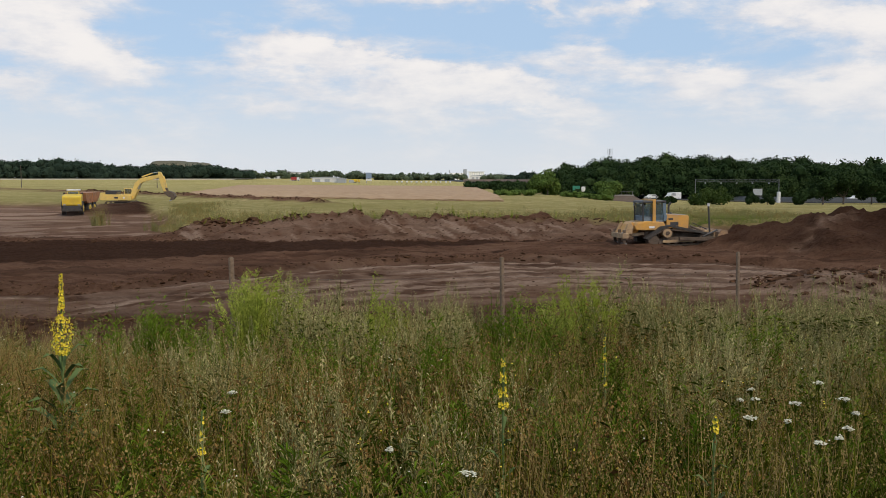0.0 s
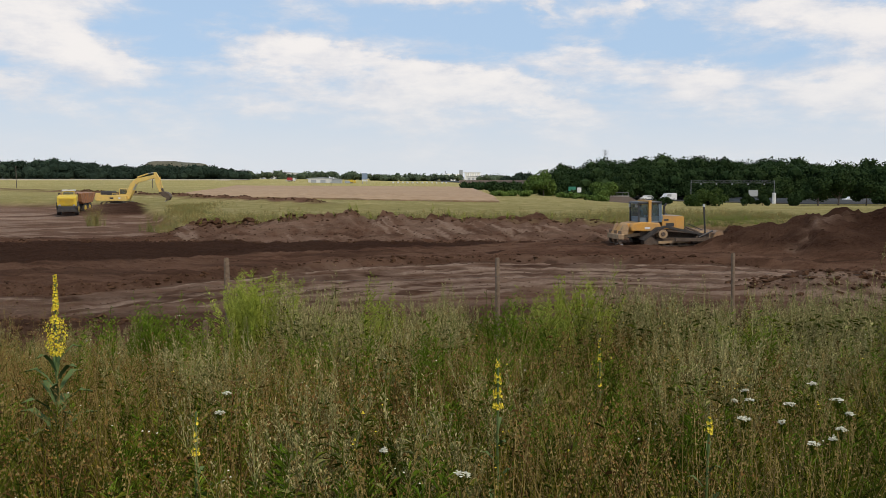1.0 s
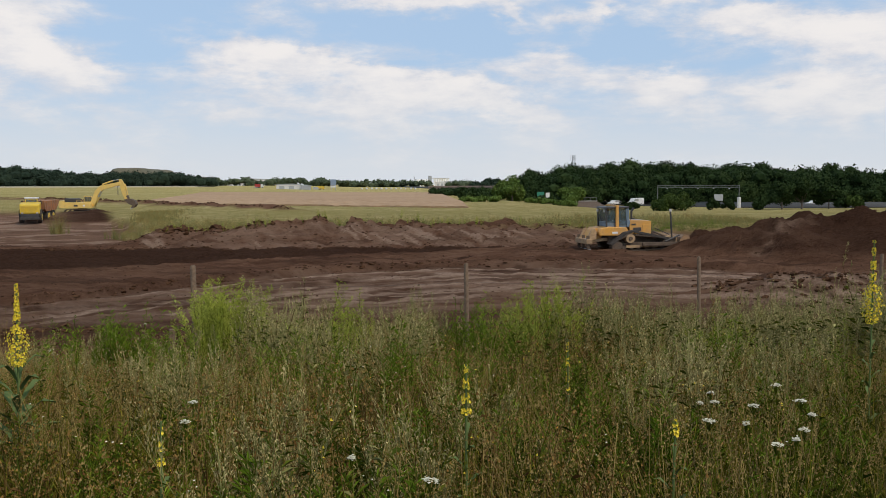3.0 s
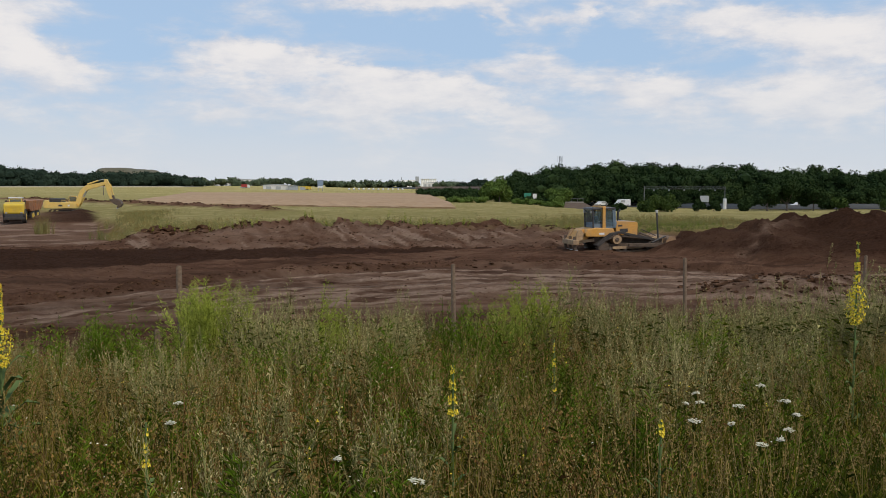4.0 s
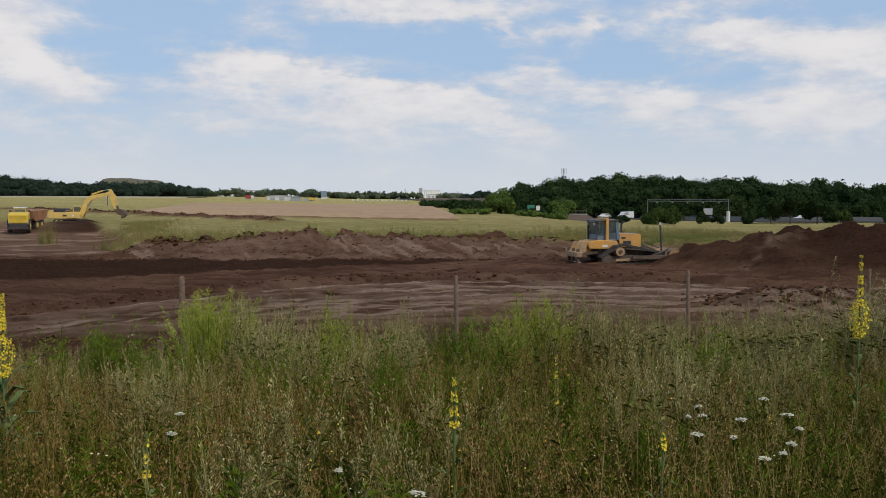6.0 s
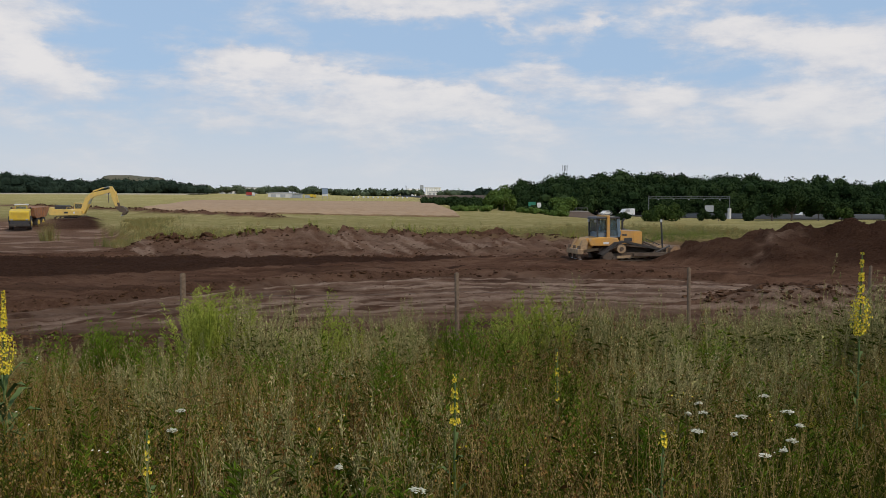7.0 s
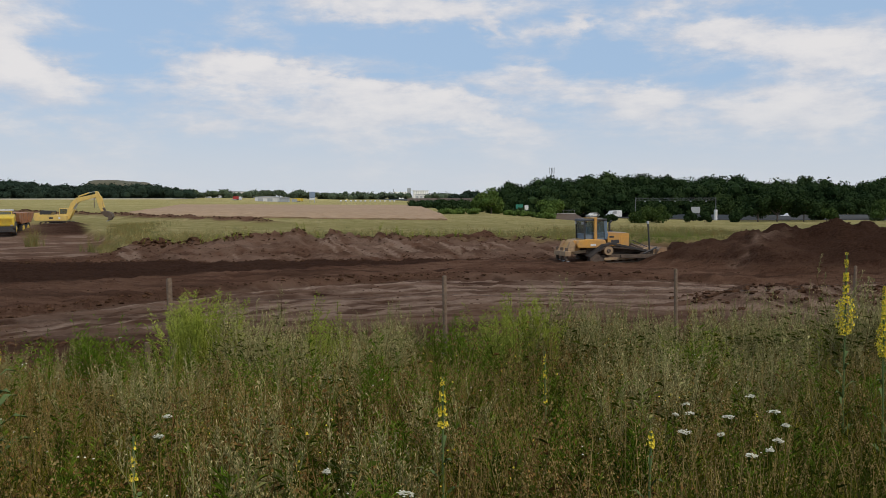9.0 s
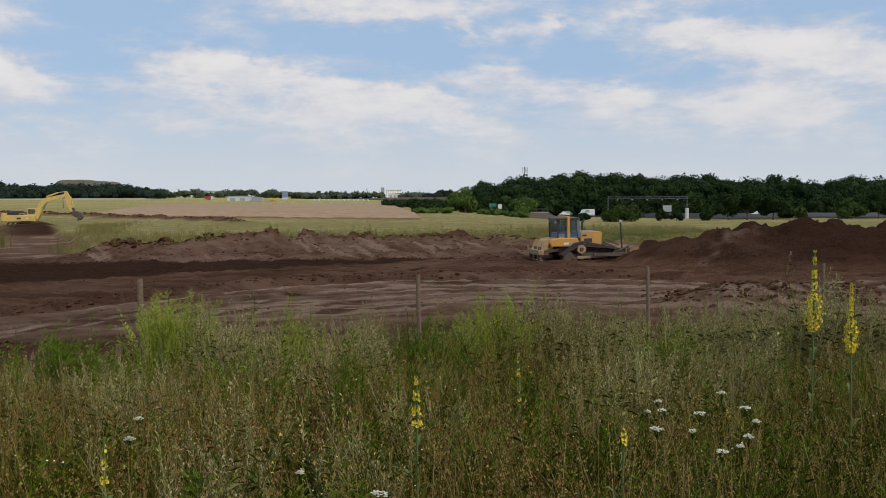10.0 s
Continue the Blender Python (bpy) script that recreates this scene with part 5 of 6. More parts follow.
def strand(a, b, sag, r):
    pts = [Vector(a).lerp(Vector(b), k / 10) - Vector((0, 0, sag * 4 * (k / 10) * (1 - k / 10))) for k in range(11)]
    side = Vector((b[1] - a[1], a[0] - b[0], 0)).normalized()
    ring = [(side * math.cos(i * 1.2566) + Vector((0, 0, math.sin(i * 1.2566)))) * r for i in range(5)]
    v = [tuple(p + o) for p in pts for o in ring]
    f = [(5 * k + i, 5 * k + (i + 1) % 5, 5 * k + 5 + (i + 1) % 5, 5 * k + 5 + i) for k in range(10) for i in range(5)]
    ob = link_mesh("fence_wire", v, np.array(f), M_WIRE, smooth=True)
    tagged(ob, "thin sagging fence wire between wooden posts", "wire", "fence wires")


for k in range(3):
    (x0, y0, _), (x1, y1, _) = POSTS[k], POSTS[k + 1]
    strand((x0, y0 - 0.05, TOPS[k] - 0.28), (x1, y1 - 0.05, TOPS[k + 1] - 0.28), 0.05 + 0.03 * k, 0.0016)
strand((8.3, 14.75, 2.88), (12.2, 15.6, 2.8), 0.06, 0.002)


def stub(x, y, h):
    ob = part("wooden_stake", box(B(), -0.035, 0.035, -0.03, 0.03, -0.2, h, 0.006), M_POST)
    ob.matrix_world = pose(x, y, height(x, y), 0, 3, 20)
    tagged(ob, "short dark wooden stake half hidden in weeds", "stake")


stub(-3.15, 11.4, 0.95)
# ---------------------------------------------------------------- soil clods
def clods():
    rng = np.random.default_rng(8)
    bm = B()
    bmesh.ops.create_icosphere(bm, subdivisions=1, radius=1)
    bm.verts.index_update()
    base = np.array([tuple(v.co) for v in bm.verts])
    tri = np.array([[v.index for v in f.verts] for f in bm.faces])
    bm.free()
    pts = []
    for _ in range(420):     # rough crest of the long heap
        pts.append((rng.uniform(-19, 15), 64.9 + rng.normal() * 0.8, 0.04 + 0.2 * rng.random() ** 2.5))
    for _ in range(520):     # near edge of the spread bed, and the scraped edge before it
        x = rng.uniform(-36, 14)
        pts.append((x, (float(lane(x)) + 2.2 if rng.random() < 0.5 else 58.4) + rng.normal() * 0.6, 0.02 + 0.07 * rng.random() ** 2))
    for _ in range(620):
        pts.append((rng.uniform(12, 22), 34.5 + rng.normal() * 1.6, 0.03 + 0.14 * rng.random() ** 2))
        pts.append((rng.uniform(-14, -2), 24 + rng.normal() * 1.4, rng.uniform(0.03, 0.12)))
    for _ in range(2600):
        pts.append((rng.uniform(-30, 34), rng.uniform(24, 58), 0.015 + 0.05 * rng.random() ** 3))
    for _ in range(900):
        pts.append((rng.uniform(-20, 15), rng.uniform(55.5, 65), 0.02 + 0.10 * rng.random() ** 3))
    for _ in range(500):
        x = rng.uniform(-34, 16)
        pts.append((x, float(lane(x)) + 1.9 + rng.normal() * 0.25, 0.03 + 0.10 * rng.random() ** 2))
        pts.append((x, 55.7 + rng.normal() * 0.25, 0.03 + 0.11 * rng.random() ** 2))
    for _ in range(160):
        pts.append((rng.uniform(15, 33), rng.uniform(45, 54), rng.uniform(0.02, 0.09)))
    for _ in range(110):
        pts.append((rng.uniform(-20.5, -13.5), 64.9 + rng.normal() * 0.9, rng.uniform(0.12, 0.36)))
    for _ in range(500):
        x = rng.uniform(-95, -16)
        pts.append((x, 125 - 1.25 * (x + 18) + rng.normal() * 1.6, rng.uniform(0.06, 0.24)))
    p = np.array(pts)
    z = relief(p[:, 0], p[:, 1])[0]
    n = len(p)
    s = p[:, 2][:, None, None] * np.stack([rng.uniform(0.8, 1.6, n), rng.uniform(0.8, 1.4, n), rng.uniform(0.4, 0.75, n)], -1)[:, None, :]
    v = base[None] * s * rng.uniform(0.45, 1.35, (n, len(base)))[..., None]
    a = rng.uniform(0, 6.28, n)
    c, d = np.cos(a)[:, None], np.sin(a)[:, None]
    x, y = v[..., 0] * c - v[..., 1] * d, v[..., 0] * d + v[..., 1] * c
    v = np.stack([x + p[:, 0:1], y + p[:, 1:2], v[..., 2] + z[:, None] + 0.1 * p[:, 2:3]], -1)
    f = tri[None] + (np.arange(n) * len(base))[:, None, None]
    tagged(link_mesh("soil_clods", v.reshape(-1, 3), f.reshape(-1, 3), M_CLOD), "dark brown clods of dug soil scattered on the site", "soil", kind="stuff")


clods()

# ---------------------------------------------------------------- plants
M_DRYSTEM = leafy("dry_brown_stems", (0.045, 0.024, 0.008), (0.165, 0.098, 0.034), 0.8, 0.9, (0.11, 0.060, 0.020))
M_SEED = leafy("brown_seed_heads", (0.075, 0.040, 0.011), (0.34, 0.205, 0.060), 0.8, 0.9, (0.14, 0.072, 0.022))
M_GRASS = leafy("green_grass", (0.038, 0.042, 0.004), (0.250, 0.220, 0.024), 0.6, 0.9, (0.18, 0.155, 0.022))
M_HERB = leafy("dark_green_herb", (0.020, 0.031, 0.004), (0.155, 0.165, 0.018), 0.6, 0.9, (0.042, 0.068, 0.006))
M_STRAW = leafy("dry_grass", (0.115, 0.080, 0.026), (0.35, 0.262, 0.10), 0.8, 0.9, (0.22, 0.155, 0.05))
M_GREYLEAF = leafy("grey_green_mugwort", (0.15, 0.150, 0.050), (0.43, 0.395, 0.165), 0.8, 0.9, (0.16, 0.17, 0.055))
M_LIME = leafy("yellow_green_leaves", (0.22, 0.27, 0.040), (0.46, 0.49, 0.105), 0.6, 0.9, (0.26, 0.30, 0.035))
M_FRESH = leafy("fresh_green_leaves", (0.070, 0.140, 0.010), (0.26, 0.36, 0.040), 0.6, 0.9, (0.085, 0.14, 0.010))
M_PETAL = leafy("yellow_petals", (0.62, 0.46, 0.03), (0.82, 0.66, 0.08), 0.6)
M_WHITEPETAL = leafy("white_petals", (0.50, 0.49, 0.35), (0.72, 0.71, 0.55), 0.7)
M_ORANGE = leafy("ochre_flower_heads", (0.42, 0.20, 0.03), (0.60, 0.36, 0.06), 0.7)
M_MULLEAF = leafy("woolly_leaves", (0.065, 0.105, 0.034), (0.14, 0.190, 0.070), 0.9)
M_PLUME = leafy("pale_plumes", (0.23, 0.195, 0.085), (0.54, 0.46, 0.22), 0.9)
M_MEADOW = leafy("faded_meadow_grass", (0.19, 0.175, 0.065), (0.34, 0.30, 0.13), 0.8, 0.3, (0.15, 0.16, 0.06))


class Sprig:
    """Collects ribbons, leaves and heads of one plant."""

    def __init__(self, seed):
        self.r = np.random.default_rng(seed)
        self.v, self.f, self.m = [], [], []

    def tri(self, pts, faces, mat):
        n = len(self.v)
        self.v += [tuple(p) for p in pts]
        self.f += [tuple(i + n for i in f) for f in faces]
        self.m += [mat] * len(faces)

    def ribbon(self, path, w0, w1, mat):
        path = [np.asarray(p, float) for p in path]
        an = self.r.uniform(0, 6.28)
        side = np.array([math.cos(an), math.sin(an), 0])
        pts, fs = [], []
        k = len(path)
        for i, p in enumerate(path):
            w = w0 + (w1 - w0) * i / (k - 1)
            pts += [p - side * w, p + side * w]
            if i:
                j = 2 * i
                fs += [(j - 2, j - 1, j + 1), (j - 2, j + 1, j)]
        self.tri(pts, fs, mat)

    def leaf(self, p, d, length, width, mat):
        p, d = np.asarray(p, float), np.asarray(d, float)
        d = d / (np.linalg.norm(d) + 1e-9)
        s = np.cross(d, (0, 0, 1.0)) + 0.3 * self.r.normal(size=3)
        s = s / (np.linalg.norm(s) + 1e-9)
        mid = p + d * length * 0.5 + np.array([0, 0, 0.08 * length])
        self.tri([p, mid - s * width, p + d * length - np.array([0, 0, 0.12 * length]), mid + s * width], [(0, 1, 2), (0, 2, 3)], mat)

    def bud(self, p, s, mat):
        p = np.asarray(p, float)
        a = self.r.uniform(0, 6.28)
        o = [p + s * np.array([math.cos(a + k * 2.094), math.sin(a + k * 2.094), -0.3]) for k in range(3)] + [p + np.array([0, 0, s * 1.2])]
        self.tri(o, [(0, 1, 3), (1, 2, 3), (2, 0, 3), (0, 2, 1)], mat)

    def stem(self, height_, bend, n=4):
        an = self.r.uniform(0, 6.28)
        return [np.array([bend * height_ * (k / n) ** 2 * math.cos(an), bend * height_ * (k / n) ** 2 * math.sin(an), height_ * k / n]) for k in range(n + 1)]

    def along(self, path, q):
        x = q * (len(path) - 1)
        i = min(int(x), len(path) - 2)
        return path[i] + (path[i + 1] - path[i]) * (x - i)

    def out(self):
        a = self.r.uniform(0, 6.28)
        return np.array([math.cos(a), math.sin(a), 0])

    def arrays(self):
        return np.array(self.v), np.array(self.f), np.array(self.m)


MATS = [M_DRYSTEM, M_SEED, M_GRASS, M_HERB, M_STRAW, M_GREYLEAF, M_LIME, M_FRESH, M_PETAL, M_WHITEPETAL, M_ORANGE, M_MEADOW, M_PLUME]
DRY, SEED, GRASS, HERB, STRAW, GREY, LIME, FRESH, PETAL, WHITE, ORANGE, FADED, PLUME = range(13)


def wort(seed):
    """Branched weed gone to seed: reddish stems, many small heads."""
    s = Sprig(seed)
    r = s.r
    p = s.stem(r.uniform(0.55, 0.95), r.uniform(0, 0.2))
    stemc = DRY if r.random() < 0.36 else HERB
    s.ribbon(p, 0.0035, 0.0015, stemc)
    for k in range(13):
        q = r.uniform(0.40, 1.0)
        a = s.along(p, q)
        b = a + s.out() * r.uniform(0.05, 0.15) + np.array([0, 0, r.uniform(0.06, 0.2)])
        s.ribbon([a, b], 0.002, 0.0012, stemc)
        for _ in range(3):
            s.bud(a + (b - a) * r.uniform(0.6, 1.15) + r.normal(size=3) * 0.016, r.uniform(0.005, 0.009), SEED if r.random() < 0.55 else (STRAW if r.random() < 0.96 else ORANGE if r.random() < 0.4 else PETAL))
    for k in range(22):
        a = s.along(p, r.uniform(0.05, 0.9))
        s.leaf(a, s.out() + np.array([0, 0, 0.5]), r.uniform(0.035, 0.085), r.uniform(0.005, 0.011), HERB if r.random() < 0.8 else DRY)
    return s.arrays()


def tuft(seed, mat=GRASS, tall=0.7):
    s = Sprig(seed)
    r = s.r
    for k in range(15):
        d = s.out()
        h = tall * r.uniform(0.5, 1.1)
        b = d * r.uniform(0, 0.06)
        lean = r.uniform(0.05, 0.4) * h
        s.ribbon([b, b + d * lean * 0.25 + (0, 0, h * 0.55), b + d * lean + (0, 0, h * (0.95 if k % 3 else 0.8))], 0.0055, 0.0008, mat if r.random() < 0.8 else STRAW)
    for k in range(3):
        p = s.stem(tall * r.uniform(1.0, 1.4), r.uniform(0, 0.25))
        s.ribbon(p, 0.0016, 0.001, STRAW)
        for _ in range(7):
            s.bud(s.along(p, r.uniform(0.8, 1.0)) + r.normal(size=3) * 0.009, 0.005, STRAW)
    return s.arrays()


def blades(seed, mat, tall):
    """A few thin blades, for grass far off."""
    s = Sprig(seed)
    for k in range(8):
        d = s.out()
        h = tall * s.r.uniform(0.5, 1.1)
        b = d * s.r.uniform(0, 0.25)
        s.ribbon([b, b + d * 0.1 * h + (0, 0, h * 0.6), b + d * s.r.uniform(0.1, 0.35) * h + (0, 0, h)], 0.010, 0.002, mat)
    return s.arrays()


def mugwort(seed, tall=1.15):
    s = Sprig(seed)
    r = s.r
    for st in range(3):
        p = s.stem(tall * r.uniform(0.75, 1.1), r.uniform(0.05, 0.3))
        s.ribbon(p, 0.004, 0.0015, DRY if r.random() < 0.5 else GREY)
        for k in range(15):
            q = r.uniform(0.40, 0.98)
            a = s.along(p, q)
            b = a + s.out() * r.uniform(0.03, 0.10) * (1.2 - q) * 1.5 + np.array([0, 0, r.uniform(0.10, 0.22)])
            s.ribbon([a, b], 0.002, 0.001, GREY)
            for _ in range(9):
                c = a + (b - a) * r.uniform(0.15, 1.15) + r.normal(size=3) * 0.005
                s.leaf(c, (b - a) / np.linalg.norm(b - a) + 0.4 * r.normal(size=3), r.uniform(0.018, 0.038), r.uniform(0.0028, 0.0056), PLUME if r.random() < 0.75 else GREY)
        for k in range(20):
            a = s.along(p, r.uniform(0.1, 0.85))
            s.leaf(a, s.out() + np.array([0, 0, 0.4]), r.uniform(0.06, 0.13), r.uniform(0.007, 0.016), GREY if r.random() < 0.35 else HERB)
    return s.arrays()


def leafstem(seed, mat=FRESH, tall=0.85, top=None):
    """Upright stems clothed in narrow leaves, with or without a flowering top."""
    s = Sprig(seed)
    r = s.r
    for st in range(4):
        p = s.stem(tall * r.uniform(0.7, 1.1), r.uniform(0, 0.2))
        off = s.out() * r.uniform(0, 0.07)
        p = [q + off for q in p]
        s.ribbon(p, 0.004, 0.0015, HERB)
        for k in range(46 if top is None else 96):
            q = r.uniform(0.08, 1.0)
            s.leaf(s.along(p, q), s.out() + np.array([0, 0, 0.9]), r.uniform(0.05, 0.11) * (1.2 - 0.5 * q), r.uniform(0.0024, 0.0050), mat if q > 0.3 else HERB)
        if top is not None:
            for k in range(14):
                a = s.along(p, r.uniform(0.82, 1.0))
                s.bud(a + s.out() * r.uniform(0.01, 0.05) + np.array([0, 0, 0.02]), r.uniform(0.005, 0.009), top)
    return s.arrays()


def floret(seed, mat):
    s = Sprig(seed)
    r = s.r
    p = s.stem(r.uniform(0.7, 0.95), r.uniform(0, 0.2))
    s.ribbon(p, 0.002, 0.0012, HERB)
    for k in range(3):
        c = p[-1] + (r.normal(size=3) * 0.05 if k else 0)
        n = 7
        rad = r.uniform(0.004, 0.008)
        ring = [c + rad * np.array([math.cos(i * 6.283 / n), math.sin(i * 6.283 / n), 0.15]) for i in range(n)]
        s.tri([c + (0, 0, 0.006)] + ring, [(0, 1 + i, 1 + (i + 1) % n) for i in range(n)], mat)
        s.ribbon([p[-2], c], 0.0015, 0.001, HERB)
    return s.arrays()


def scatter(name, templates, spots, seed, label, category, lean=8.0):
    """Puts copies of plant templates on the ground, as one mesh. spots: x, y, size."""
    rng = np.random.default_rng(seed)
    spots = np.asarray(spots, float)
    pick = rng.integers(0, len(templates), len(spots))
    ground_z = relief(spots[:, 0], spots[:, 1])[0]
    vs, fs, ms, n = [], [], [], 0
    for k, (v, f, m) in enumerate(templates):
        i = np.where(pick == k)[0]
        if not len(i):
            continue
        a = rng.uniform(0, 6.283, len(i))
        c, d = np.cos(a)[:, None], np.sin(a)[:, None]
        s = spots[i, 2][:, None]
        lx, ly = np.radians(rng.normal(size=len(i)) * lean)[:, None], np.radians(rng.normal(size=len(i)) * lean)[:, None]
        x, y, z = v[None, :, 0] * s, v[None, :, 1] * s, v[None, :, 2] * s
        w = np.stack([x * c - y * d + lx * z + spots[i, 0:1], x * d + y * c + ly * z + spots[i, 1:2], z + ground_z[i][:, None] - 0.02], -1)
        vs.append(w.reshape(-1, 3))
        fs.append((f[None] + (n + np.arange(len(i)) * len(v))[:, None, None]).reshape(-1, 3))
        ms.append(np.tile(m, len(i)))
        n += w.shape[0] * w.shape[1]
    fm = np.concatenate(ms)
    tagged(link_mesh(name, np.concatenate(vs), np.concatenate(fs), MATS, fm), label, category, kind="stuff")


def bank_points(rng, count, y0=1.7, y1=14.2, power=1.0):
    """Points over the part of the bank that the camera's view fans across."""
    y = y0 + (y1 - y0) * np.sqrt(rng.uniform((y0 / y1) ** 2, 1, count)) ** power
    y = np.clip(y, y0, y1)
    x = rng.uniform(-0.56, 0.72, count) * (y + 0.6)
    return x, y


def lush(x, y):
    """Weed height factor by direction from the camera, to fit its view: low at one end of the fence, high before the
    posts.
    """
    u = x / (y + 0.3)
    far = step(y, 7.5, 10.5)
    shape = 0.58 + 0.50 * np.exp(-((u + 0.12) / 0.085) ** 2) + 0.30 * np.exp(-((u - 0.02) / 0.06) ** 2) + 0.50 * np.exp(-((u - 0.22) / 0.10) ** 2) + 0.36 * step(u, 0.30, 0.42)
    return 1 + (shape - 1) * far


def meadow():
    rng = np.random.default_rng(31)
    size = lambda n, a=0.8, b=1.2: rng.uniform(a, b, n)
    def keep(x, y, field, lo, hi):
        q = step(field, lo, hi)
        return rng.uniform(size=len(x)) < q
    def tone(x, y):
        return fbm(x / 0.75, y / 1.9, 301, 3)
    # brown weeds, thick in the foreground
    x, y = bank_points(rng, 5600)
    k = keep(x, y, 1.3 * tone(x, y) + 0.22 - 0.05 * (y - 4) - 0.9 * step(x / y, 0.40, 0.52), -0.45, 0.25)
    x, y = x[k], y[k]
    scatter("brown_weeds", [wort(400 + i) for i in range(12)], np.stack([x, y, size(len(x)) * np.minimum(lush(x, y), 1.0)], -1), 1, "reddish-brown branched weeds gone to seed", "weeds")
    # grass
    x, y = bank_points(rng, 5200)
    k = keep(x, y, fbm(x / 0.9, y / 2.1, 203, 3) + 0.3 - 0.7 * step(-x / y, 0.12, 0.35) * step(y, 7, 4), -0.6, 0.3)
    x, y = x[k], y[k]
    scatter("grass", [tuft(500 + i, GRASS if i % 4 else HERB, 0.55 + 0.03 * i) for i in range(10)], np.stack([x, y, size(len(x)) * np.minimum(lush(x, y), 1.0)], -1), 2, "green and straw-coloured grass tufts on the bank", "grass")
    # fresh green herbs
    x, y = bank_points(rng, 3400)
    k = keep(x, y, -1.2 * tone(x, y) + 0.3 * fbm(x / 1.3, y / 1.3, 205, 3), -0.05, 0.4)
    x, y = x[k], y[k]
    scatter("green_herbs", [leafstem(600 + i, FRESH if i % 2 else HERB, 0.75) for i in range(8)], np.stack([x, y, size(len(x)) * np.minimum(lush(x, y), 1.0)], -1), 3, "narrow-leaved green herbs in loose patches", "herbs")
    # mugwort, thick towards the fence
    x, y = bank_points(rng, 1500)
    k = keep(x, y, fbm(x / 0.8, y / 1.6, 207, 3) + 0.11 * (y - 8.0), 0.0, 0.6)
    x, y = x[k], y[k]
    scatter("mugwort", [mugwort(700 + i) for i in range(9)], np.stack([x, y, size(len(x), 0.55, 1.1) * lush(x, y) * (0.85 + 0.25 * step(y, 8, 12))], -1), 4, "tall grey-green mugwort with feathery tops", "weeds")
    # plumes of mugwort that stand over the rest
    def plume(cx, cy, w, n, a, b):
        return np.stack([cx + rng.normal(size=n) * w, cy + rng.normal(size=n) * 0.35, rng.uniform(a, b, n)], -1)
    tall = np.concatenate([plume(-1.55, 10.3, 0.30, 23, 0.85, 1.25), plume(-1.10, 9.2, 0.35, 21, 0.7, 1.1), plume(0.05, 9.4, 0.35, 21, 0.7, 1.05), plume(0.35, 6.2, 0.18, 4, 0.6, 0.8), plume(2.3, 10.8, 0.28, 23, 0.9, 1.35),
                           plume(2.95, 10.6, 0.25, 18, 0.8, 1.2), plume(3.4, 11.2, 0.3, 18, 0.8, 1.15), plume(4.3, 10.6, 0.35, 21, 0.8, 1.15), plume(5.1, 10.8, 0.4, 23, 0.8, 1.2), plume(6.3, 10.4, 0.5, 25, 0.85, 1.25),
                           plume(2.4, 8.2, 0.4, 16, 0.7, 1.0), plume(3.6, 8.3, 0.5, 19, 0.7, 1.0), plume(-0.3, 11.4, 0.4, 15, 0.75, 1.05), plume(0.75, 3.6, 0.12, 3, 0.45, 0.6), plume(0.2, 2.9, 0.08, 3, 0.4, 0.55), plume(5.45, 10.0, 0.18, 12, 1.1, 1.4), plume(5.95, 10.1, 0.18, 12, 1.1, 1.4)]
                          + [plume(rng.uniform(-0.30, 0.56) * cy, cy, 0.12, 9, 0.6, 0.95) for cy in np.linspace(4.2, 8.8, 13)])
    scatter("mugwort_plumes", [mugwort(740 + i, 1.2) for i in range(8)], tall, 16, "pale feathery mugwort plumes standing above the weeds", "weeds", 7)
    # specks of flowers
    for name, mat, cnt, sd in (("white_daisies", WHITE, 110, 5), ("yellow_flowers", PETAL, 50, 6), ("orange_flowers", ORANGE, 24, 7)):
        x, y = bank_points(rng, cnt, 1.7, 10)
        scatter(name, [floret(800 + 10 * sd + i, mat) for i in range(5)], np.stack([x, y, size(cnt, 0.7, 1.1)], -1), sd, "small " + name.replace("_", " ") + " dotted among the weeds", "flowers")
    # yellow-green clumps along the fence, and fresh green ones between them
    def clump(cx, cy, w, n):
        return np.stack([cx + rng.normal(size=n) * w, cy + rng.normal(size=n) * 0.3, rng.uniform(0.8, 1.15, n)], -1)
    lime = np.concatenate([clump(-2.33, 11.2, 0.16, 90), clump(-0.92, 10.6, 0.16, 16), clump(1.75, 10.9, 0.13, 60), clump(3.75, 10.3, 0.18, 34) * (1, 1, 0.72), clump(5.4, 10.3, 0.22, 30) * (1, 1, 0.72)])
    scatter("goldenrod", [leafstem(900 + i, LIME, 1.3, LIME) for i in range(6)], lime, 8, "yellow-green goldenrod clumps near the fence", "weeds", 9)
    green = np.concatenate([clump(-3.6, 11.0, 0.35, 55), clump(0.95, 10.8, 0.28, 50), clump(0.2, 7.0, 0.3, 18), clump(-2.4, 9.6, 0.3, 14), clump(1.2, 9.2, 0.25, 12), clump(-1.3, 8.2, 0.3, 12), clump(2.9, 8.6, 0.3, 12)])
    scatter("fresh_green_weeds", [leafstem(930 + i, FRESH, 1.1) for i in range(6)], green, 9, "fresh green leafy weeds near the fence", "weeds")
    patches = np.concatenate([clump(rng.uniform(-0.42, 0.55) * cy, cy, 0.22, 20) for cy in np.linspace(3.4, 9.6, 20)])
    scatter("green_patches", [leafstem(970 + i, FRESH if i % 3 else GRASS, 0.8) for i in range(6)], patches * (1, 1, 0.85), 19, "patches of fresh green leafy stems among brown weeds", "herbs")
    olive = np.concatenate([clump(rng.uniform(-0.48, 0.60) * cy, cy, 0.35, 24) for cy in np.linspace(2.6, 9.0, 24)])
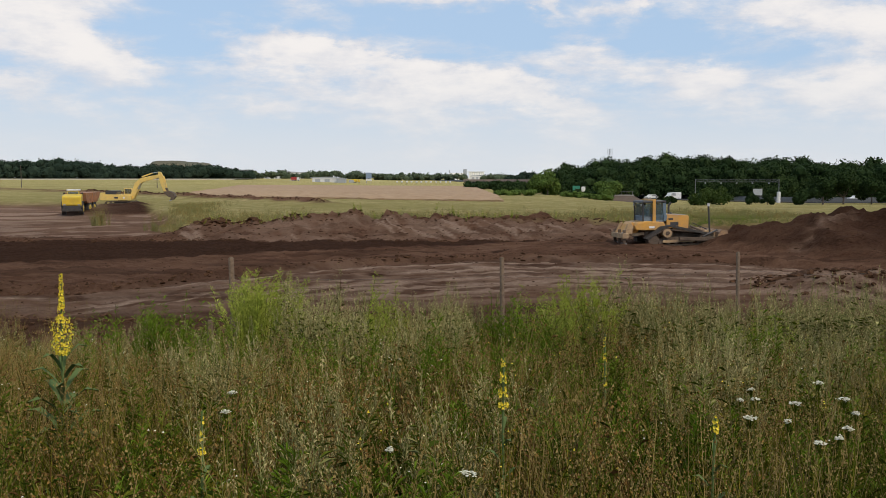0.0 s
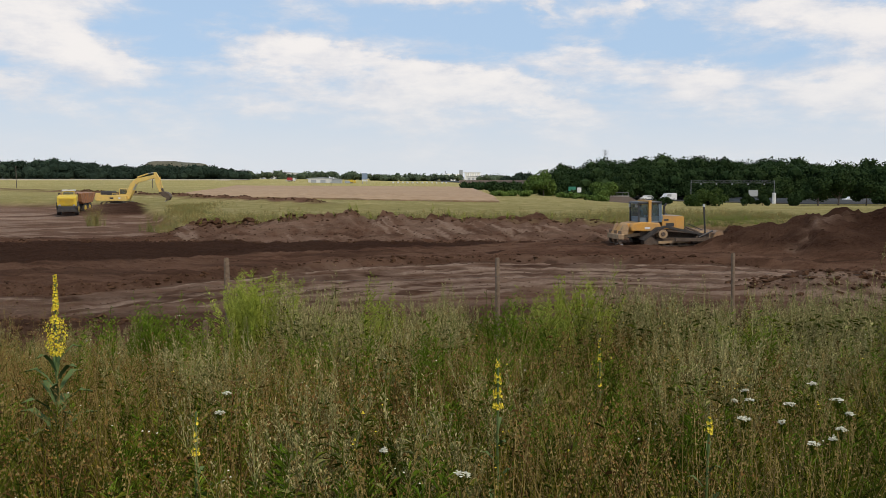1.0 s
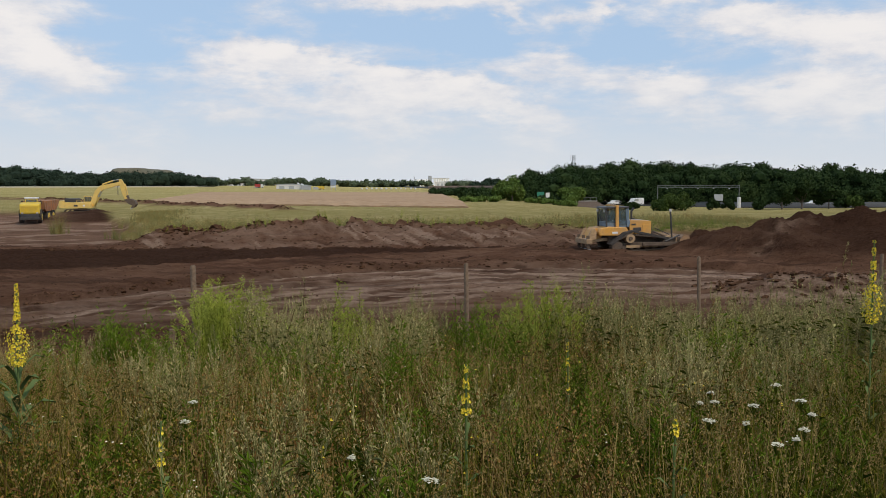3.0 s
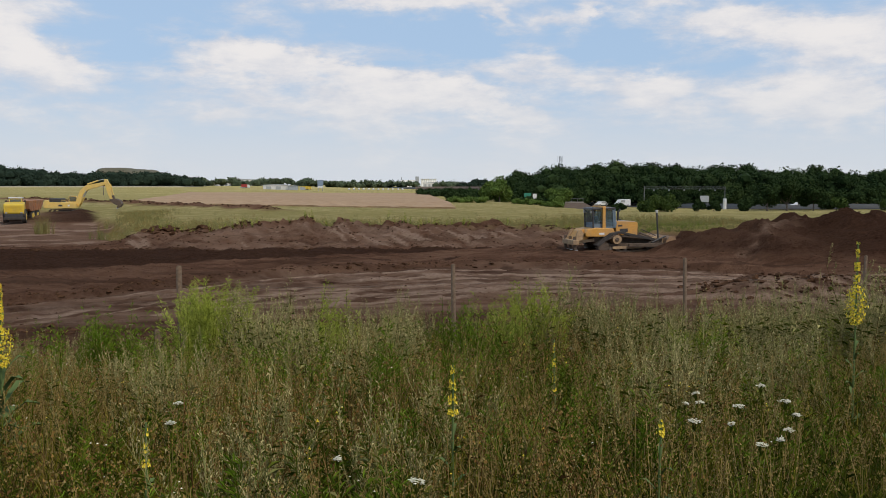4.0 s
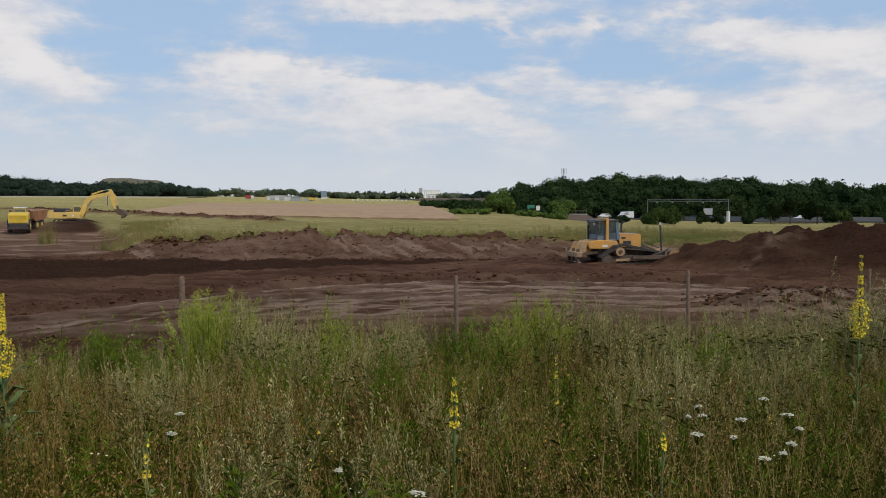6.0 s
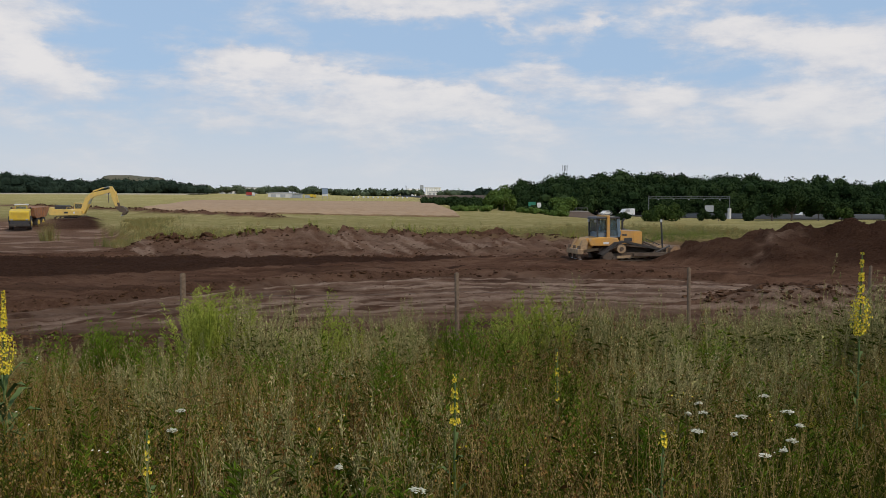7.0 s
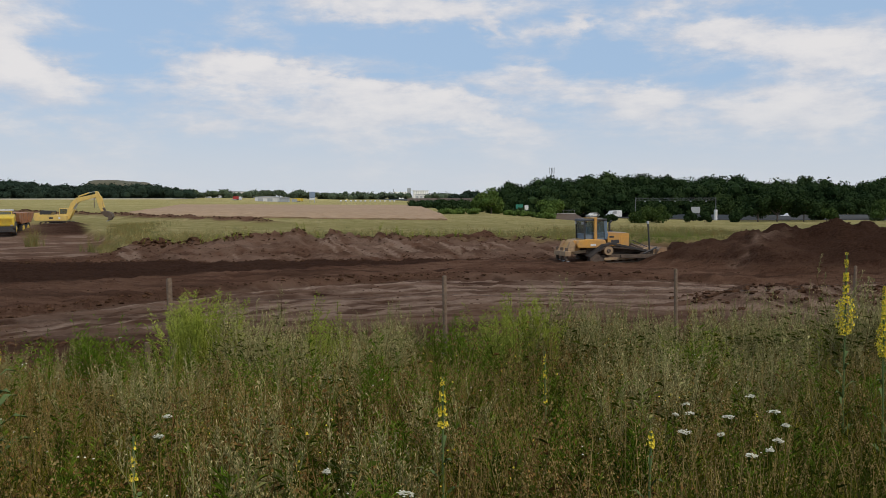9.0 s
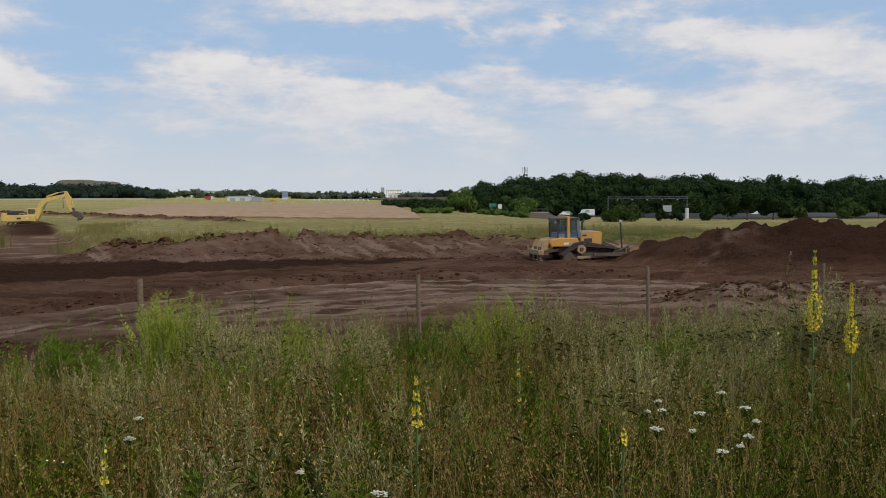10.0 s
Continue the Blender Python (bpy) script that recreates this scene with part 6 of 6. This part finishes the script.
    scatter("olive_grass", [tuft(990 + i, GRASS, 0.72) for i in range(6)], olive, 20, "upright olive green grass in drifts", "grass")
    dry = np.concatenate([clump(-5.6, 10.5, 0.5, 40), clump(7.2, 11.5, 0.6, 40), clump(-4.9, 9.0, 0.5, 20)])
    scatter("dry_grass", [tuft(960 + i, STRAW, 0.95) for i in range(5)], dry, 10, "tall bleached dry grass at the edge", "grass")
    dusk = np.concatenate([clump(1.9, 9.4, 0.4, 20), clump(4.2, 11.6, 0.35, 16), clump(0.1, 5.0, 0.5, 18), clump(1.4, 8.7, 0.35, 16)])
    scatter("tall_brown_weeds", [wort(980 + i) for i in range(6)], dusk * (1, 1, 1.35), 11, "tall dark brown seeded weeds", "weeds")
    # dark herbs added at the view's lower corners, to darken them there
    deep = np.concatenate([clump(2.0, 4.1, 0.35, 40), clump(2.6, 5.0, 0.4, 40), clump(1.75, 3.3, 0.25, 26), clump(3.3, 6.6, 0.5, 40), clump(-0.1, 2.9, 0.3, 20), clump(1.55, 2.7, 0.25, 60), clump(1.9, 3.2, 0.25, 60), clump(2.4, 4.0, 0.3, 60), clump(3.2, 5.2, 0.4, 50), clump(-0.9, 2.4, 0.3, 40), clump(-1.4, 3.1, 0.3, 40), clump(0.5, 2.5, 0.3, 30)])
    scatter("dark_herbs", [leafstem(950 + i, HERB, 0.72) for i in range(6)], deep * (1, 1, 0.9), 17, "dark green leafy herbs in a thick stand", "herbs")
    # thinner growth outside the camera's view, all along the bank
    m = 2200
    x, y = rng.uniform(-17, 20, m), rng.uniform(-3, 13.8, m)
    k = (np.abs(x - 0.08 * y) > 0.62 * (y + 0.8)) & (np.hypot(x, y) > 1.6)
    x, y = x[k], y[k]
    scatter("bank_grass", [tuft(1040 + i, GRASS, 0.6) for i in range(4)], np.stack([x, y, size(len(x))], -1), 18, "rough grass along the rest of the bank", "grass")
    # kept short so that it stays below the camera's view
    m = 700
    x, y = rng.uniform(-4, 4, m), rng.uniform(-3, 2.4, m)
    scatter("short_grass", [tuft(1060 + i, GRASS if i % 2 else STRAW, 0.22) for i in range(4)], np.stack([x, y, size(m)], -1), 21, "short grass at the top of the bank", "grass")
    # weeds on the site: below the heap, at the meadow's edge
    m = 2200
    x = 24.5 + 2.6 * rng.normal(size=m)
    far = np.stack([x, 73.5 + np.abs(rng.normal(size=m)) * 3.2, rng.uniform(0.2, 0.75, m)], -1)
    scatter("edge_weeds", [blades(1000 + i, FADED if i % 3 else FRESH, 0.65) for i in range(6)], far, 12, "dark green weeds along the stripped edge", "weeds")
    m = 9000
    x = rng.uniform(-34, 34, m)
    yy = 67.5 + np.abs(rng.normal(size=m)) * 9 + 8 * step(x, 13, 18) + 40 * step(x, -21, -34)
    scatter("meadow_grass", [blades(1010 + i, FADED if i % 4 else STRAW, 0.5) for i in range(8)], np.stack([x, yy, rng.uniform(0.5, 1.1, m)], -1), 13, "dry meadow grass behind the soil heap", "grass")
    lone = np.concatenate([np.stack([-31.5 + rng.normal(size=26) * 0.5, 79 + rng.normal(size=26) * 0.4, rng.uniform(1.6, 2.4, 26)], -1),
                           np.stack([-24.0 + rng.normal(size=18) * 0.5, 71 + rng.normal(size=18) * 0.4, rng.uniform(1.0, 1.7, 18)], -1),
                           np.stack([-27.5 + rng.normal(size=60) * 1.2, 90 + rng.normal(size=60) * 2.0, rng.uniform(0.9, 1.5, 60)], -1)])
    scatter("site_weeds", [tuft(1020 + i, FADED, 0.7) for i in range(3)], lone, 14, "pale green weed tufts left on the bare soil", "weeds")
    heap = np.stack([rng.uniform(-18, 14, 60), 64.2 + rng.normal(size=60) * 0.7, rng.uniform(0.5, 1.1, 60)], -1)
    scatter("heap_weeds", [leafstem(1030 + i, LIME, 0.7) for i in range(3)], heap, 15, "sparse weeds sprouting on the soil heap", "weeds")


meadow()


def sprig_mesh(name, s, mats, parent, label=""):
    v, f, m = s.arrays()
    used = sorted(set(m.tolist()))
    ob = link_mesh(name, v, f, [mats[i] for i in used], [used.index(i) for i in m])
    ob.parent = parent
    if label:
        ob["label"] = label
    return ob


def mullein(x, y, tall, spike, girth, seed, gaps=False, leaves=30, label="tall mullein with a spike of yellow flowers"):
    z = height(x, y)
    t = thing("mullein", pose(x, y, z - 0.02, 0, 1.0 - (seed % 3), 0), label, "flower", "mulleins")
    r = np.random.default_rng(seed)
    bm = B()
    rod(bm, (0, 0, 0), (0, 0, tall), 0.010, 0.005, 8)
    part("stem", bm, M_MULLEAF, t)
    for k in range(leaves):
        q = (k / leaves) ** 1.3
        h = 0.05 + q * (tall - spike - 0.08)
        ln = (0.37 if leaves > 20 else 0.16) * (1.05 - 0.63 * q)
        a, lift = k * 2.4, 0.35 + 0.5 * q
        d, side = Vector((math.cos(a), math.sin(a), 0)), Vector((-math.sin(a), math.cos(a), 0))
        vs, fs = [], []
        for i, (l, w, dz) in enumerate(((0, 0.03, 0), (0.3, 0.12, 0.9), (0.65, 0.15, 1.5), (1.0, 0.01, 1.35))):
            c = Vector((0, 0, h)) + d * ln * l + Vector((0, 0, ln * lift * dz * 0.7))
            vs += [c - side * ln * w + Vector((0, 0, ln * 0.04)), c, c + side * ln * w + Vector((0, 0, ln * 0.04))]
            if i:
                b = 3 * i
                fs += [(b - 3, b - 2, b + 1, b), (b - 2, b - 1, b + 2, b + 1)]
        link_mesh("leaf", vs, np.array(fs), M_MULLEAF, smooth=True).parent = t
    s = Sprig(seed + 1)
    n = int((620 if girth > 0.03 else 480 if girth > 0.018 else 190) * spike / 0.55) + 24
    for k in range(n):
        q = r.uniform() ** 1.25
        if gaps and math.sin(q * 21 + seed) < -0.25:
            continue
        h = tall - spike + q * spike
        w = girth * ((0.75 + 1.0 * math.sin(math.pi * min(1.0, q / 0.46)) ** 0.7) if q < 0.46 and girth > 0.03 else (0.72 - 0.5 * q) if girth > 0.03 else (1.15 - 0.85 * q))
        if girth > 0.03 and (0.46 < q < 0.54 and r.random() < 0.6 or seed == 55 and q > 0.54 and math.sin(q * 40 + seed) < -0.45):
            continue
        a = r.uniform(0, 6.283)
        d = np.array([math.cos(a), math.sin(a), 0.25])
        c = np.array([0, 0, h]) + d * w * r.uniform(0.5, 1.1)
        u = np.cross(d, (0, 0, 1)); u /= np.linalg.norm(u)
        up = np.cross(u, d)
        rad = r.uniform(0.005, 0.0105) * (1.0 if q < 0.8 else 0.6)
        ring = [c + rad * (math.cos(i * 1.2566) * u + math.sin(i * 1.2566) * up) + d * 0.004 for i in range(5)]
        if r.random() < 0.72:
            s.tri([c] + ring, [(0, 1 + i, 1 + (i + 1) % 5) for i in range(5)], 0)
        else:
            s.bud(c, rad * 0.8, 1)
    sprig_mesh("flower_spike", s, [M_PETAL, M_LIME], t, "dense yellow flower spike")["kind"] = "stuff"


mullein(-2.70, 6.0, 1.68, 0.58, 0.045, 51)
mullein(0.32, 4.5, 1.26, 0.27, 0.024, 52, True, 12, "slender mullein with a short yellow flower spike")
mullein(1.252, 6.5, 1.17, 0.40, 0.014, 53, True, 12, "thin mullein with scattered yellow flowers")
mullein(-1.157, 4.0, 1.06, 0.24, 0.014, 54, True, 12, "thin mullein with scattered yellow flowers")
mullein(3.605, 6.5, 1.90, 0.65, 0.045, 55, False, 18)
mullein(3.645, 6.0, 1.66, 0.52, 0.032, 56, False, 14)
mullein(1.27, 4.0, 1.0, 0.08, 0.016, 57, True, 12, "small mullein with a few yellow flowers")


def wild_carrot(x, y, z, rad, seed):
    base = height(x, y)
    t = thing("wild_carrot", pose(x, y, base), "white wild carrot umbel on a thin green stem", "flower", "wild carrots")
    s = Sprig(seed)
    top = max(z - base, 0.3)
    p = s.stem(top - 0.05, 0.04)
    s.ribbon(p, 0.0035, 0.002, 0)
    s.ribbon(p, 0.0035, 0.002, 0)
    for k in range(6):
        s.leaf(s.along(p, s.r.uniform(0.2, 0.8)), s.out() + np.array([0, 0, 0.6]), 0.10, 0.008, 0)
    tip = p[-1]
    heads = [tip + np.array([rad * q * math.cos(a), rad * q * math.sin(a), 0.05 + 0.012 * (1 - q)]) for a, q in zip(s.r.uniform(0, 6.283, 34), np.sqrt(s.r.uniform(0, 1, 34)))]
    for h in heads:
        s.ribbon([tip, h], 0.0012, 0.0008, 0)
    sprig_mesh("stem", s, [M_HERB], t)
    u = Sprig(seed + 1)
    for h in heads:
        for _ in range(3):
            c = h + u.r.normal(size=3) * (0.004, 0.004, 0.002)
            u.tri([c + 0.0045 * np.array([math.cos(i * 1.2566), math.sin(i * 1.2566), 0.1 * (i % 2)]) for i in range(5)], [(0, 1, 2), (0, 2, 3), (0, 3, 4)], 0)
    sprig_mesh("umbel", u, [M_WHITEPETAL], t, "flat white umbel")["kind"] = "stuff"


CARROTS = ((1.47, 4.20, 3.29), (1.59, 4.30, 3.27), (1.43, 4.00, 3.28), (1.71, 4.60, 3.25), (1.77, 4.20, 3.29), (1.60, 3.90, 3.27), (2.03, 4.50, 3.31), (1.97, 4.20, 3.30), (1.95, 4.00, 3.28), (1.62, 3.70, 3.25), (1.70, 3.60, 3.28), (1.86, 3.80, 3.27), (-1.37, 5.40, 3.04), (-1.05, 4.20, 3.25), (0.06, 3.10, 3.31), (-0.19, 3.50, 3.27), (-3.42, 11.20, 2.61))
for k, (x, y, z) in enumerate(CARROTS):
    wild_carrot(x, y, z, 0.013 + 0.017 * ((k * 7) % 5) / 4, 1100 + 3 * k)
